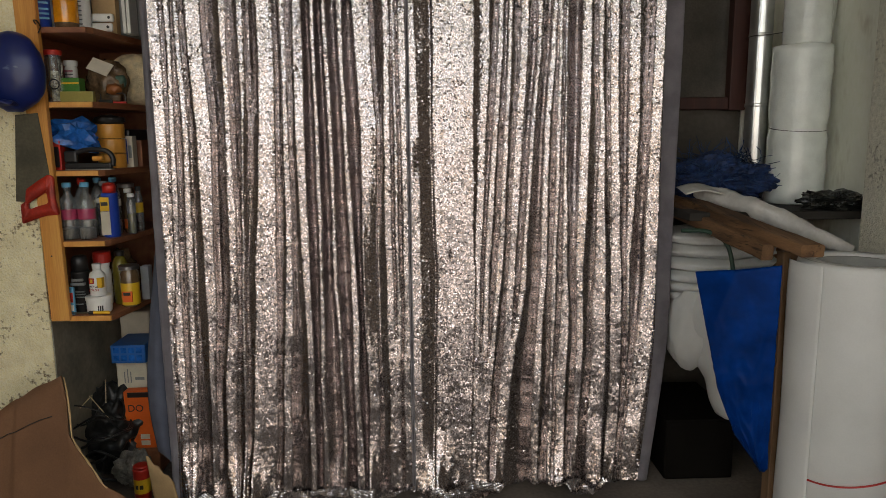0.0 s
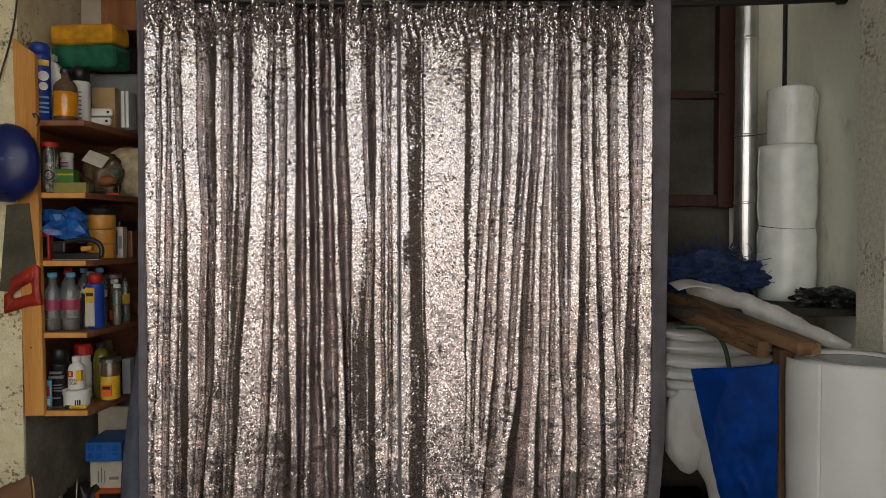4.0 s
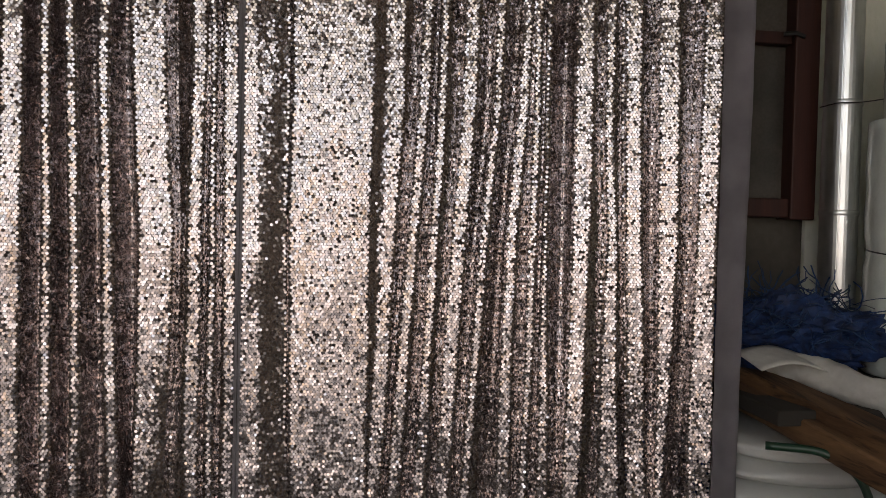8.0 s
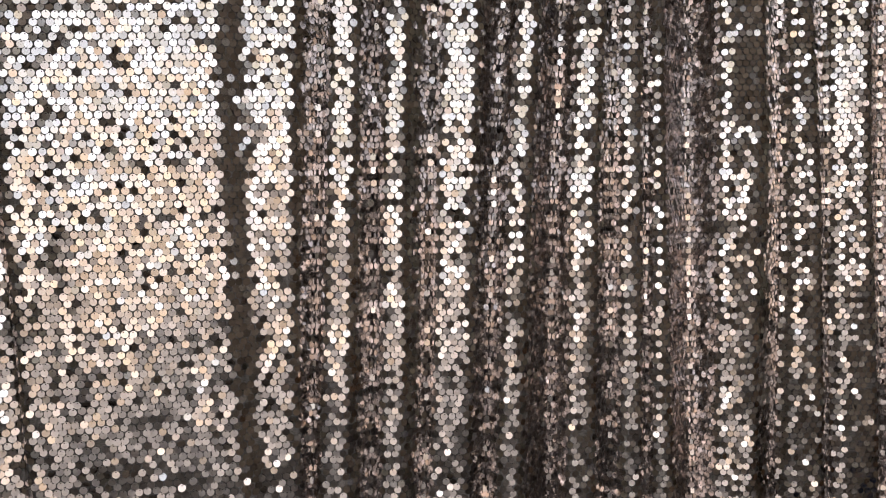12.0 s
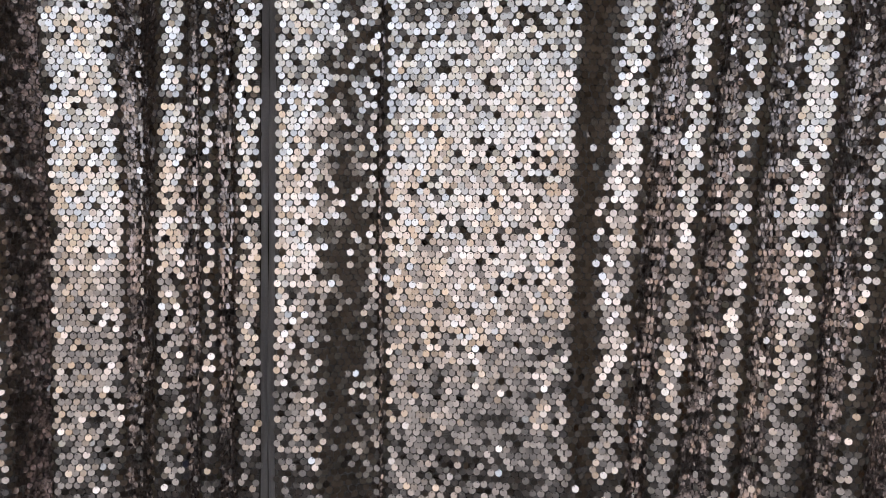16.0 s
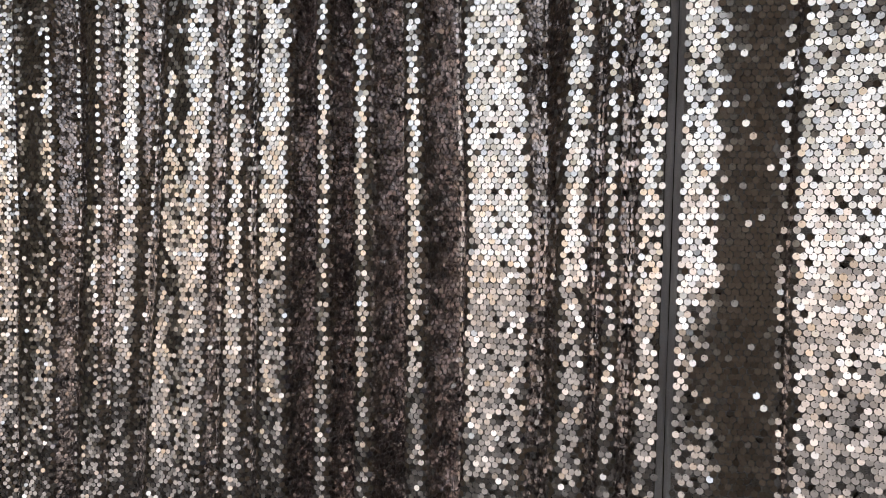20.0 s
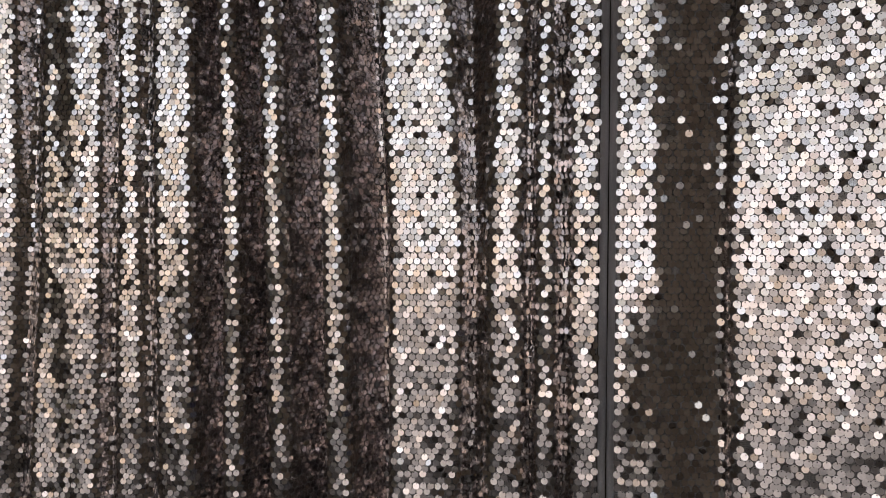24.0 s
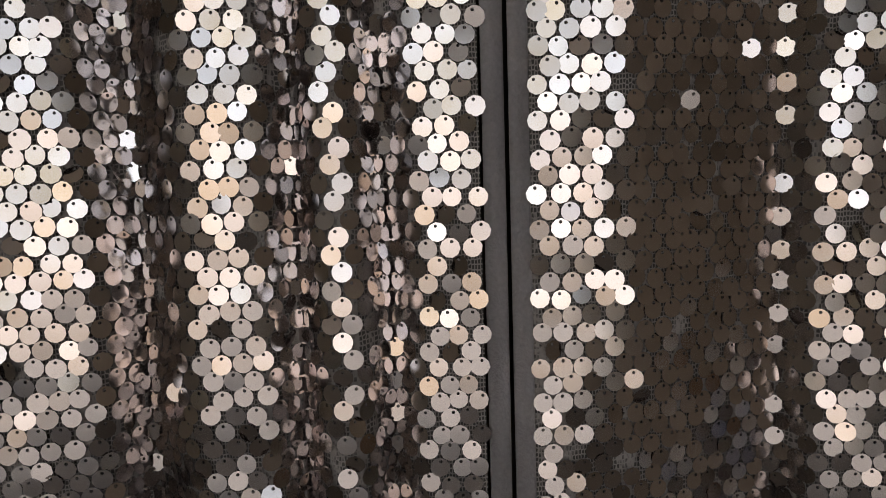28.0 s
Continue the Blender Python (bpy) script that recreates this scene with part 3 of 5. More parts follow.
hem_strip(right, f_right, -0.0345, -0.0290, -1, M_SEAM)
hem_strip(right, f_right, 0.8755, 0.935, 1, M_HEM)

rod = thing("curtain_rod", "black metal curtain rod spanning between the piers", "curtain rod", (0, 0, TOP))
d = Vector((1, 0.045, 0)).normalized()
part("rod", tube([(x, PLANE(x) + 0.014, RISE(x) - 0.010) for x in np.linspace(-1.285, 1.6, 17)], 0.0125, 16), M_BLACK, rod, soft=True)
part("end_cap", tube([(1.585, PLANE(1.6) + 0.014, RISE(1.585) - 0.010), (1.612, PLANE(1.6) + 0.014, RISE(1.612) - 0.010)], 0.021, 16), M_BLACK, rod)

# ---- more materials ----
def plain(name, color, rough=0.45, amount=0.12, metal=0.0, **k):
    return mat(name, color, rough, metal, scale=14, amount=amount, bump=0.04, fine=200, **k)


M_GALV = mat("galvanised_sheet", (0.84, 0.85, 0.84), 0.30, 0.95, scale=6, amount=0.2, bump=0.06, fine=40)
M_WRAP = mat("bubble_wrap", (0.84, 0.88, 0.83), 0.17, scale=10, amount=0.12, bump=0.2, fine=160, spec=0.7)
M_NET = mat("blue_nylon_net", (0.012, 0.035, 0.12), 0.7, scale=40, amount=0.6, bump=0.3)
M_ROPE = mat("blue_net_cord", (0.018, 0.055, 0.15), 0.6, scale=30, amount=0.5, island=0.6)
M_PANE = mat("dusty_window_glass", (0.075, 0.066, 0.055), 0.3, scale=5, amount=0.4, bump=0.05)
M_GLASS = bpy.data.materials.new("clear_plastic")
M_GLASS.use_nodes = True
nt = M_GLASS.node_tree
nt.nodes.remove(nt.nodes["Principled BSDF"])
clear, gloss, fres, mixed = (nt.nodes.new(n) for n in ("ShaderNodeBsdfTransparent", "ShaderNodeBsdfGlossy", "ShaderNodeFresnel", "ShaderNodeMixShader"))
clear.inputs[0].default_value, gloss.inputs["Roughness"].default_value, fres.inputs[0].default_value = (0.93, 0.95, 0.95, 1), 0.10, 1.9
nt.links.new(fres.outputs[0], mixed.inputs[0])
nt.links.new(clear.outputs[0], mixed.inputs[1])
nt.links.new(gloss.outputs[0], mixed.inputs[2])
haze, cloudy = nt.nodes.new("ShaderNodeBsdfDiffuse"), nt.nodes.new("ShaderNodeMixShader")
haze.inputs[0].default_value, cloudy.inputs[0].default_value = (0.72, 0.74, 0.74, 1), 0.13
nt.links.new(mixed.outputs[0], cloudy.inputs[1])
nt.links.new(haze.outputs[0], cloudy.inputs[2])
nt.links.new(cloudy.outputs[0], nt.nodes["Material Output"].inputs[0])
M_AMBER = plain("amber_glass", (0.82, 0.31, 0.008), 0.08, 0.25, spec=0.9)
M_BROWNGLASS = plain("brown_glass", (0.15, 0.095, 0.05), 0.05, 0.3, spec=0.9)
M_OLIVE = plain("olive_liquid", (0.16, 0.13, 0.02), 0.15)
M_WHITE = plain("white_plastic", (0.78, 0.77, 0.73))
M_CREAMP = plain("cream_card", (0.62, 0.56, 0.44), 0.8)
M_TAN = plain("tan_cardboard", (0.47, 0.31, 0.15), 0.8)
M_BLUE = plain("blue_print", (0.02, 0.06, 0.38), 0.35)
M_NAVY = plain("navy_plastic", (0.008, 0.018, 0.12), 0.38)
M_SKYBLUE = plain("light_blue_film", (0.12, 0.38, 0.60), 0.35)
M_BAGBLUE = mat("blue_bag_film", (0.02, 0.13, 0.46), 0.22, scale=30, amount=0.4, bump=0.5, fine=90)
M_RED = plain("red_plastic", (0.50, 0.025, 0.015), 0.4)
M_SAWRED = mat("worn_red_handle", (0.50, 0.035, 0.015), 0.45, scale=18, amount=0.4, bump=0.1, second=(0.27, 0.02, 0.012))
M_YELLOW = plain("yellow_print", (0.75, 0.45, 0.02), 0.4)
M_ORANGE = plain("orange_print", (0.78, 0.13, 0.015), 0.5)
M_TAPE = plain("orange_tape", (0.66, 0.30, 0.05), 0.35)
M_GREEN = plain("green_print", (0.06, 0.22, 0.03), 0.4)
M_SPONGEY = mat("yellow_sponge", (0.72, 0.34, 0.015), 0.95, scale=30, amount=0.25, bump=0.6, fine=300)
M_SPONGEG = mat("green_sponge", (0.015, 0.14, 0.075), 0.95, scale=30, amount=0.25, bump=0.6, fine=300)
M_GREYP = plain("grey_plastic", (0.20, 0.21, 0.21), 0.5)
M_INK = plain("black_ink", (0.02, 0.02, 0.02), 0.5)
M_BLACKP = plain("black_plastic", (0.015, 0.015, 0.016), 0.35)
M_STEEL = mat("dull_saw_steel", (0.10, 0.088, 0.055), 0.55, 0.2, scale=7, amount=0.4, bump=0.05)
M_TIN = plain("tin_lid", (0.5, 0.5, 0.48), 0.35, metal=1.0)
M_PINKLABEL = plain("pink_label", (0.42, 0.05, 0.12), 0.4)
M_NAILS = mat("loose_nails", (0.62, 0.58, 0.50), 0.35, 0.3, scale=330, amount=0.7, bump=0.8, fine=600, second=(0.05, 0.045, 0.04))
M_BAGCLEAR = mat("cloudy_bag", (0.15, 0.095, 0.05), 0.25, scale=24, amount=0.6, bump=0.6)
M_BEIGE = mat("beige_cloth", (0.74, 0.60, 0.37), 0.9, scale=30, amount=0.3, bump=0.8, fine=220)
M_LINING = mat("blue_grey_lining", (0.095, 0.105, 0.145), 0.85, scale=10, amount=0.2, bump=0.2, fine=700)
M_JUNK = mat("black_cable_plastic", (0.018, 0.018, 0.018), 0.4, scale=30, amount=0.5, bump=0.2)
M_STONE = mat("broken_concrete", (0.23, 0.22, 0.19), 0.95, scale=22, amount=0.5, bump=1.0)
M_HOSE = plain("dark_green_hose", (0.01, 0.045, 0.025), 0.35)


def blob(rx, ry, rz, seed, rough=0.18, freq=2.2, sub=4, flat=0.0):
    """An uneven soft lump about the origin; flat cuts its underside level."""
    bm = bmesh.new()
    bmesh.ops.create_icosphere(bm, subdivisions=sub, radius=1)
    for v in bm.verts:
        o = Vector((seed * 3.1, seed * 1.7, seed))
        k = 1 + rough * noise.noise(v.co * freq + o) + rough * 0.5 * noise.noise(v.co * freq * 2.6 + o) + rough * 0.3 * noise.noise(v.co * freq * 6 + o)
        v.co = Vector((v.co.x * rx * k, v.co.y * ry * k, max(v.co.z * rz * k, -rz + flat)))
    return bm


def bottle(name, label, at, r, h, body, cap, cap_mat, neck=0.42, shoulder=0.72, band=None, band_mat=None, fill=None, seg=20, cap_h=0.09, group=""):
    """A round bottle with a shoulder, a cap, and where given a printed band and a filling."""
    t = thing(name, label, "bottle", at, group)
    nr = r * neck
    prof = [(0, 0), (r * 0.85, 0), (r, h * 0.03), (r, h * shoulder * 0.5), (r * 0.985, h * shoulder * 0.55), (r, h * shoulder * 0.6), (r, h * shoulder), (r * 0.8, h * (shoulder + 0.08)),
            (nr, h * (shoulder + 0.16)), (nr, h * (1 - cap_h)), (0, h * (1 - cap_h))]
    part("body", turned(prof, seg), body, t, soft=True)
    ch = h * cap_h
    part("cap", turned([(0, h - ch), (nr * 1.25, h - ch), (nr * 1.3, h - ch * 0.2), (nr * 1.15, h), (0, h)], seg), cap_mat, t, soft=False)
    if band:
        part("label", turned([(r * 1.004, h * band[0]), (r * 1.012, h * band[0] + 0.001), (r * 1.012, h * band[1] - 0.001), (r * 1.004, h * band[1])], seg), band_mat, t, soft=True)
    if fill:
        part("contents", turned([(0, 0.003), (r * 0.9, 0.003), (r * 0.9, h * fill[0]), (0, h * fill[0])], seg), fill[1], t)
    return t


def spray_can(name, label, at, r, h, body, cap_mat, cap_h, cap_r=1.0, bands=(), dome=True):
    """A pressed can with a domed shoulder, a seam ring, a push-on cap and printed bands."""
    t = thing(name, label, "spray can", at)
    hb = h - cap_h
    part("body", turned([(0, 0.002), (r * 0.9, 0), (r, 0.004), (r, hb - 0.01), (r * 1.02, hb - 0.008), (r * 1.02, hb - 0.005), (r * 0.93, hb), (0, hb)], 28), body, t, soft=True)
    part("cap", turned([(0, hb), (r * cap_r, hb), (r * cap_r, h - cap_h * 0.35), (r * cap_r * 0.85, h - cap_h * 0.08), (r * cap_r * 0.6, h), (0, h)], 28), cap_mat, t, soft=True)
    for z0, z1, m in bands:
        part("label", turned([(r * 1.001, z0), (r * 1.008, z0 + 0.001), (r * 1.008, z1 - 0.001), (r * 1.001, z1)], 28), m, t, soft=True)
    return t


def carton(name, label, x0, x1, y0, y1, z0, z1, material, category="box", yaw=0.0, marks=()):
    """A closed carton with soft edges, a lid seam and flat printed patches on its front: (u0, u1, v0, v1, material)."""
    w, d, h = x1 - x0, y1 - y0, z1 - z0
    t = thing(name, label, category, ((x0 + x1) / 2, (y0 + y1) / 2, z0))
    t.rotation_euler[2] = radians(yaw)
    part("body", box(-w / 2, w / 2, -d / 2, d / 2, 0, h, min(w, d, h) * 0.05), material, t)
    for u0, u1, v0, v1, m in marks:
        part("print", box(-w / 2 + w * u0, -w / 2 + w * u1, -d / 2 - 0.0012, -d / 2 + 0.002, h * v0, h * v1), m, t)
    return t


def lettering(text, size, material, parent, at, rx=90, rz=0):
    cu = bpy.data.curves.new("lettering", "FONT")
    cu.body, cu.size, cu.extrude, cu.align_x = text, size, 0.0003, "CENTER"
    cu.materials.append(material)
    ob = new("lettering", cu)
    ob.parent = parent
    ob.matrix_basis = pose(*at, rx, 0, rz)
    return ob


def sheet(name, fn, nu, nv, material, parent, label="", thick=0.001):
    """A thin curved sheet from fn(u, v), both 0 to 1, with thickness."""
    bm = bmesh.new()
    g = [[bm.verts.new(fn(i / nu, j / nv)) for i in range(nu + 1)] for j in range(nv + 1)]
    for j in range(nv):
        for i in range(nu):
            bm.faces.new((g[j][i], g[j][i + 1], g[j + 1][i + 1], g[j + 1][i]))
    bmesh.ops.recalc_face_normals(bm, faces=bm.faces[:])
    bmesh.ops.solidify(bm, geom=bm.faces[:], thickness=thick)
    bmesh.ops.recalc_face_normals(bm, faces=bm.faces[:])
    return part(name, bm, material, parent, label, soft=True)


def bez(points, n=20):
    """Points along a smooth line through the given ones."""
    p = [Vector(q) for q in points]
    p = [2 * p[0] - p[1]] + p + [2 * p[-1] - p[-2]]
    out = []
    for i in range(1, len(p) - 2):
        for k in range(n):
            t = k / n
            a, b, c, d = p[i - 1:i + 3]
            out.append(0.5 * (2 * b + (c - a) * t + (2 * a - 5 * b + 4 * c - d) * t * t + (3 * b - a - 3 * c + d) * t ** 3))
    return out + [p[-2]]


# ---- wall shelf beside the curtain ----
SHELF_Z = (1.695, 1.452, 1.222, 0.978, 0.712)
shelf = thing("wall_shelf", "pine-fronted wall shelf with five brown boards, crammed with bottles", "shelf", (-1.24, 2.44, 0.7))
bm = bmesh.new()
o = [(-1.293, 0.70), (-1.231, 0.70), (-1.245, 1.911), (-1.317, 1.964)]
va, vb = [bm.verts.new((x + 1.24, -0.018, z - 0.7)) for x, z in o], [bm.verts.new((x + 1.24, 0.004, z - 0.7)) for x, z in o]
bm.faces.new(va), bm.faces.new(vb[::-1])
for i in range(4):
    bm.faces.new((va[i], va[(i + 1) % 4], vb[(i + 1) % 4], vb[i]))
bmesh.ops.recalc_face_normals(bm, faces=bm.faces[:])
bmesh.ops.bevel(bm, geom=bm.edges[:], offset=0.0015, segments=2, affect="EDGES")
side = part("upright", bm, M_PINE, shelf, "varnished pine upright")
for z in (0.93, 1.18, 1.45):
    part("screw", tube([(-0.03, -0.0195, z - 0.7), (-0.03, -0.017, z - 0.7)], 0.003, 8), M_STEEL, side)
for i, z in enumerate(SHELF_Z):
    out = [(-0.065, 0.006), (0.145, 0.006), (0.155, 0.03), (0.225, 0.56), (-0.065, 0.56)]
    brd = part("board", prism(out, z - 0.7 - 0.02, z - 0.7), M_SHELF, shelf, "brown stained board")
    part("edging", box(0.003, 0.146, -0.003, 0.0055, z - 0.7 - 0.019, z - 0.7 - 0.001, 0.002), M_PINE if 0 < i else M_SHELF, brd)
part("back_panel", box(0.215, 0.235, 0.3, 0.57, 0.02, 1.1, 0.002), wood_mat("orange_brown_panel", (0.16, 0.06, 0.02), (0.30, 0.12, 0.045), "z"), shelf, "orange-brown plank end")

part("side_panel", box(-0.069, -0.062, 0.006, 0.565, 0.0, 1.20, 0.001), M_SHELF, shelf, "dark brown side board")
part("rear_panel", box(-0.061, 0.214, 0.5625, 0.572, 0.0, 1.10, 0.001), M_SHELF, shelf, "dark brown rear board")

# top board
t = spray_can("spray_can", "tall blue spray can with a yellow spot and white print", (-1.243, 2.50, SHELF_Z[0]), 0.033, 0.272, M_BLUE, M_BLUE, 0.04, 0.97)
part("print", box(-0.012, 0.026, -0.0345, -0.029, 0.19, 0.21, 0.001), M_YELLOW, t)
part("print", turned([(0.0, -0.001), (0.017, -0.001), (0.017, 0.001), (0, 0.001)], 18), M_WHITE, t).matrix_basis = pose(0.008, -0.0335, 0.155, 90)
part("print", turned([(0.0, -0.001), (0.014, -0.001), (0.014, 0.001), (0, 0.001)], 18), M_WHITE, t).matrix_basis = pose(0.008, -0.0335, 0.12, 90)
for z in (0.03, 0.045, 0.06, 0.08):
    part("print", box(-0.006, 0.024, -0.0338, -0.03, z, z + 0.006), M_SKYBLUE, t)
t.rotation_euler[2] = radians(30)
t = thing("trigger_bottle", "white plastic bottle with a slanting shoulder", "bottle", (-1.205, 2.555, SHELF_Z[0]))
bm = bmesh.new()
o = [(-0.03, 0), (0.03, 0), (0.03, 0.16), (-0.005, 0.215), (-0.03, 0.228)]
va, vb = [bm.verts.new((x, -0.02, z)) for x, z in o], [bm.verts.new((x, 0.02, z)) for x, z in o]
bm.faces.new(va), bm.faces.new(vb[::-1])
for i in range(5):
    bm.faces.new((va[i], va[(i + 1) % 5], vb[(i + 1) % 5], vb[i]))
bmesh.ops.recalc_face_normals(bm, faces=bm.faces[:])
bmesh.ops.bevel(bm, geom=bm.edges[:], offset=0.006, segments=3, affect="EDGES")
part("body", bm, M_WHITE, t, soft=False)
part("nozzle", box(-0.028, -0.01, -0.012, 0.012, 0.222, 0.245, 0.003), M_WHITE, t)
t = bottle("glass_bottle", "brown glass bottle with an orange paper label, half full", (-1.180, 2.495, SHELF_Z[0]), 0.038, 0.182, M_BROWNGLASS, plain("dark_screw_cap", (0.03, 0.025, 0.02)), M_BLACKP, 0.36, 0.66, (0.10, 0.56), M_AMBER)
t = spray_can("spray_can", "white spray can with a tall black cap", (-1.150, 2.565, SHELF_Z[0]), 0.0315, 0.205, M_WHITE, M_BLACKP, 0.052, 1.0)
for k in range(7):
    part("print", box(-0.02, 0.016, -0.0322, -0.028, 0.02 + k * 0.015, 0.024 + k * 0.015), M_GREYP, t)
carton("plastic_crate", "upturned grey plastic box", -1.19, -1.0, 2.68, 2.95, SHELF_Z[0], 1.905, M_GREYP)
t = thing("sponge", "big two-layer sponge, yellow over green, laid on boxes", "sponge", (-1.155, 2.64, 1.906))
for z0, z1, m in ((0.0, 0.083, M_SPONGEG), (0.0835, 0.155, M_SPONGEY)):
    part("layer", box(-0.12, 0.12, -0.06, 0.06, z0, z1, 0.018), m, t)
t.rotation_euler = (radians(3), 0, radians(-8))
t = carton("carton", "small tan cardboard box", -1.145, -1.062, 2.64, 2.675, SHELF_Z[0] + 0.001, 1.845, M_TAN)
for k in range(2):
    t = thing("scraper_handle", "white plastic handle with a hanging hole", "tool", (-1.112, 2.60 - 0.012 * k, SHELF_Z[0] + 0.004 + 0.034 * (1 - k)), "pair of white handles")
    part("handle", box(-0.052, 0.046, -0.008, 0.008, 0, 0.029, 0.007), M_WHITE, t)
    part("hole", tube([(0.032, -0.0088, 0.015), (0.032, -0.0075, 0.015)], 0.005, 12), M_INK, t)
for k, x in enumerate((-1.036, -1.021)):
    carton("white_board", "thin white board standing on edge", x, x + 0.011, 2.6, 2.67, SHELF_Z[0], 1.825, M_WHITE, "board")
top = thing("upper_shelf", "dark board above the shelf carrying boxes", "shelf", (-1.15, 2.85, 2.085))
part("board", box(-0.15, 0.2, -0.1, 0.165, 0, 0.018, 0.002), M_SHELF, top)
carton("wooden_box", "open orange-brown wooden box", -1.21, -1.02, 2.84, 2.98, 2.1035, 2.30, wood_mat("orange_box_wood", (0.30, 0.10, 0.03), (0.45, 0.18, 0.06), "z"))
carton("carton", "plain white carton on the upper board", -1.295, -1.215, 2.86, 2.98, 2.1035, 2.29, M_CREAMP)

# second board
t = bottle("jar", "clear jar with a red lid, full of small hardware", (-1.215, 2.50, SHELF_Z[1]), 0.027, 0.175, M_GLASS, M_RED, M_RED, 0.85, 0.80, None, None, (0.6, mat("mixed_hardware", (0.45, 0.43, 0.30), 0.6, scale=70, amount=0.8, bump=0.8)), cap_h=0.10)
part("tag_ring", tube([(0.012 + 0.016 * math.cos(a), -0.031, 0.06 + 0.016 * math.sin(a)) for a in np.linspace(0, 6.283, 18)], 0.002, 6), M_BLACKP, t)
t = bottle("pill_bottle", "white pill bottle behind a green packet", (-1.205, 2.60, SHELF_Z[1]), 0.021, 0.15, M_WHITE, M_WHITE, M_WHITE, 0.85, 0.82, None, None, cap_h=0.12)
for k in range(4):
    part("print", box(-0.014, 0.014, -0.0216, -0.019, 0.075 + 0.012 * k, 0.079 + 0.012 * k), M_PINKLABEL if k == 3 else M_GREYP, t)
carton("packet", "green and yellow packet", -1.195, -1.135, 2.50, 2.545, SHELF_Z[1], SHELF_Z[1] + 0.083, M_GREEN, "packet", marks=((0.02, 0.98, 0.2, 0.36, M_YELLOW), (0.02, 0.98, 0.75, 0.82, M_YELLOW)))
t = thing("parts_bag", "cloudy plastic bag of dark parts with a white header card", "bag", (-1.10, 2.64, SHELF_Z[1]))
part("bag", blob(0.075, 0.045, 0.085, 3, 0.25, flat=0.012), M_BAGCLEAR, t, soft=True).location = (0, 0, 0.073)
c = part("header_card", box(-0.042, 0.042, -0.001, 0.001, -0.025, 0.025, 0.0006), M_CREAMP, t)
c.matrix_basis = pose(0.0, -0.048, 0.128, -28, 0, 0) @ pose(0, 0, 0, 0, 24, 0)
part("orange_piece", blob(0.03, 0.02, 0.02, 8, 0.2, sub=3), plain("dull_orange_part", (0.26, 0.085, 0.02), 0.5), t, soft=True).location = (0.035, -0.035, 0.05)
part("green_piece", blob(0.03, 0.02, 0.028, 9, 0.2, sub=3), plain("dull_green_part", (0.03, 0.07, 0.045), 0.5), t, soft=True).location = (0.045, -0.01, 0.08)
t = thing("bundled_cloth", "round bundle of beige cloth", "cloth", (-1.07, 2.76, SHELF_Z[1]))
part("cloth", blob(0.118, 0.06, 0.098, 5, 0.10, flat=0.008), M_BEIGE, t, soft=True).location = (0, 0, 0.09)
carton("blister_strip", "flat yellowed plastic strip", -1.185, -1.075, 2.462, 2.482, SHELF_Z[1], SHELF_Z[1] + 0.035, plain("yellowed_plastic", (0.33, 0.29, 0.08), 0.25), "packet")
t = thing("hand_clamp", "black wire clamp with a red tag", "clamp", (-1.065, 2.60, SHELF_Z[1]))
part("frame", tube([(-0.045, 0, 0.004), (-0.045, 0, 0.034), (0.035, 0.0, 0.036), (0.042, 0, 0.03), (0.042, 0, 0.004)], 0.003, 8), M_BLACKP, t)
part("jaw", box(-0.05, -0.005, -0.008, 0.008, 0.0, 0.014, 0.002), M_BLACKP, t)
part("tag", box(0.0, 0.045, -0.006, 0.006, 0.0, 0.007, 0.001), M_RED, t)

# third board
t = thing("carrier_bag", "crumpled bright blue plastic bag on a stack of packets", "bag", (-1.178, 2.52, SHELF_Z[2] + 0.066))
part("bag", blob(0.082, 0.05, 0.060, 12, 0.62, 1.9, 3, 0.02), M_BAGBLUE, t).matrix_basis = pose(0, 0, 0.05, 0, 14, 0)
carton("packet", "red and black packet standing on end", -1.232, -1.204, 2.468, 2.50, SHELF_Z[2], SHELF_Z[2] + 0.1, M_RED, "packet", marks=((0.25, 0.8, 0.1, 0.8, M_BLACKP),))
t = thing("staple_gun", "black staple gun with a chrome edge and a looped lever", "staple gun", (-1.115, 2.478, SHELF_Z[2]))
part("base", box(-0.078, 0.078, -0.013, 0.013, 0.0045, 0.024, 0.004), M_BLACKP, t)
part("edge", box(-0.078, 0.08, -0.0145, 0.0145, 0.0, 0.004, 0.001), M_TIN, t, "chrome edge")
part("head", box(-0.08, -0.036, -0.012, 0.012, 0.0245, 0.066, 0.006), M_BLACKP, t)
part("lever", tube(bez([(-0.06, 0, 0.05), (-0.02, 0, 0.066), (0.03, 0, 0.07), (0.066, 0, 0.062), (0.082, 0, 0.04), (0.08, 0, 0.012)], 6), 0.0085, 10), M_BLACKP, t, soft=True)
part("spring", tube([(0.015, 0, 0.038), (0.05, 0, 0.04)], 0.009, 12), M_TAPE, t)
t = thing("tape_rolls", "stack of three orange packing tape rolls", "tape", (-1.095, 2.62, SHELF_Z[2]))
for k in range(3):
    part("roll", turned([(0.025, k * 0.053), (0.047, k * 0.053 + 0.001), (0.0485, k * 0.053 + 0.003), (0.0485, k * 0.053 + 0.049), (0.047, k * 0.053 + 0.052), (0.025, k * 0.053 + 0.052), (0.025, k * 0.053)], 32), M_TAPE, t, soft=True)
part("dark_wrap", blob(0.05, 0.045, 0.02, 4, 0.3, sub=3, flat=0.006), M_BLACKP, t, soft=True).location = (0, 0, 0.172)
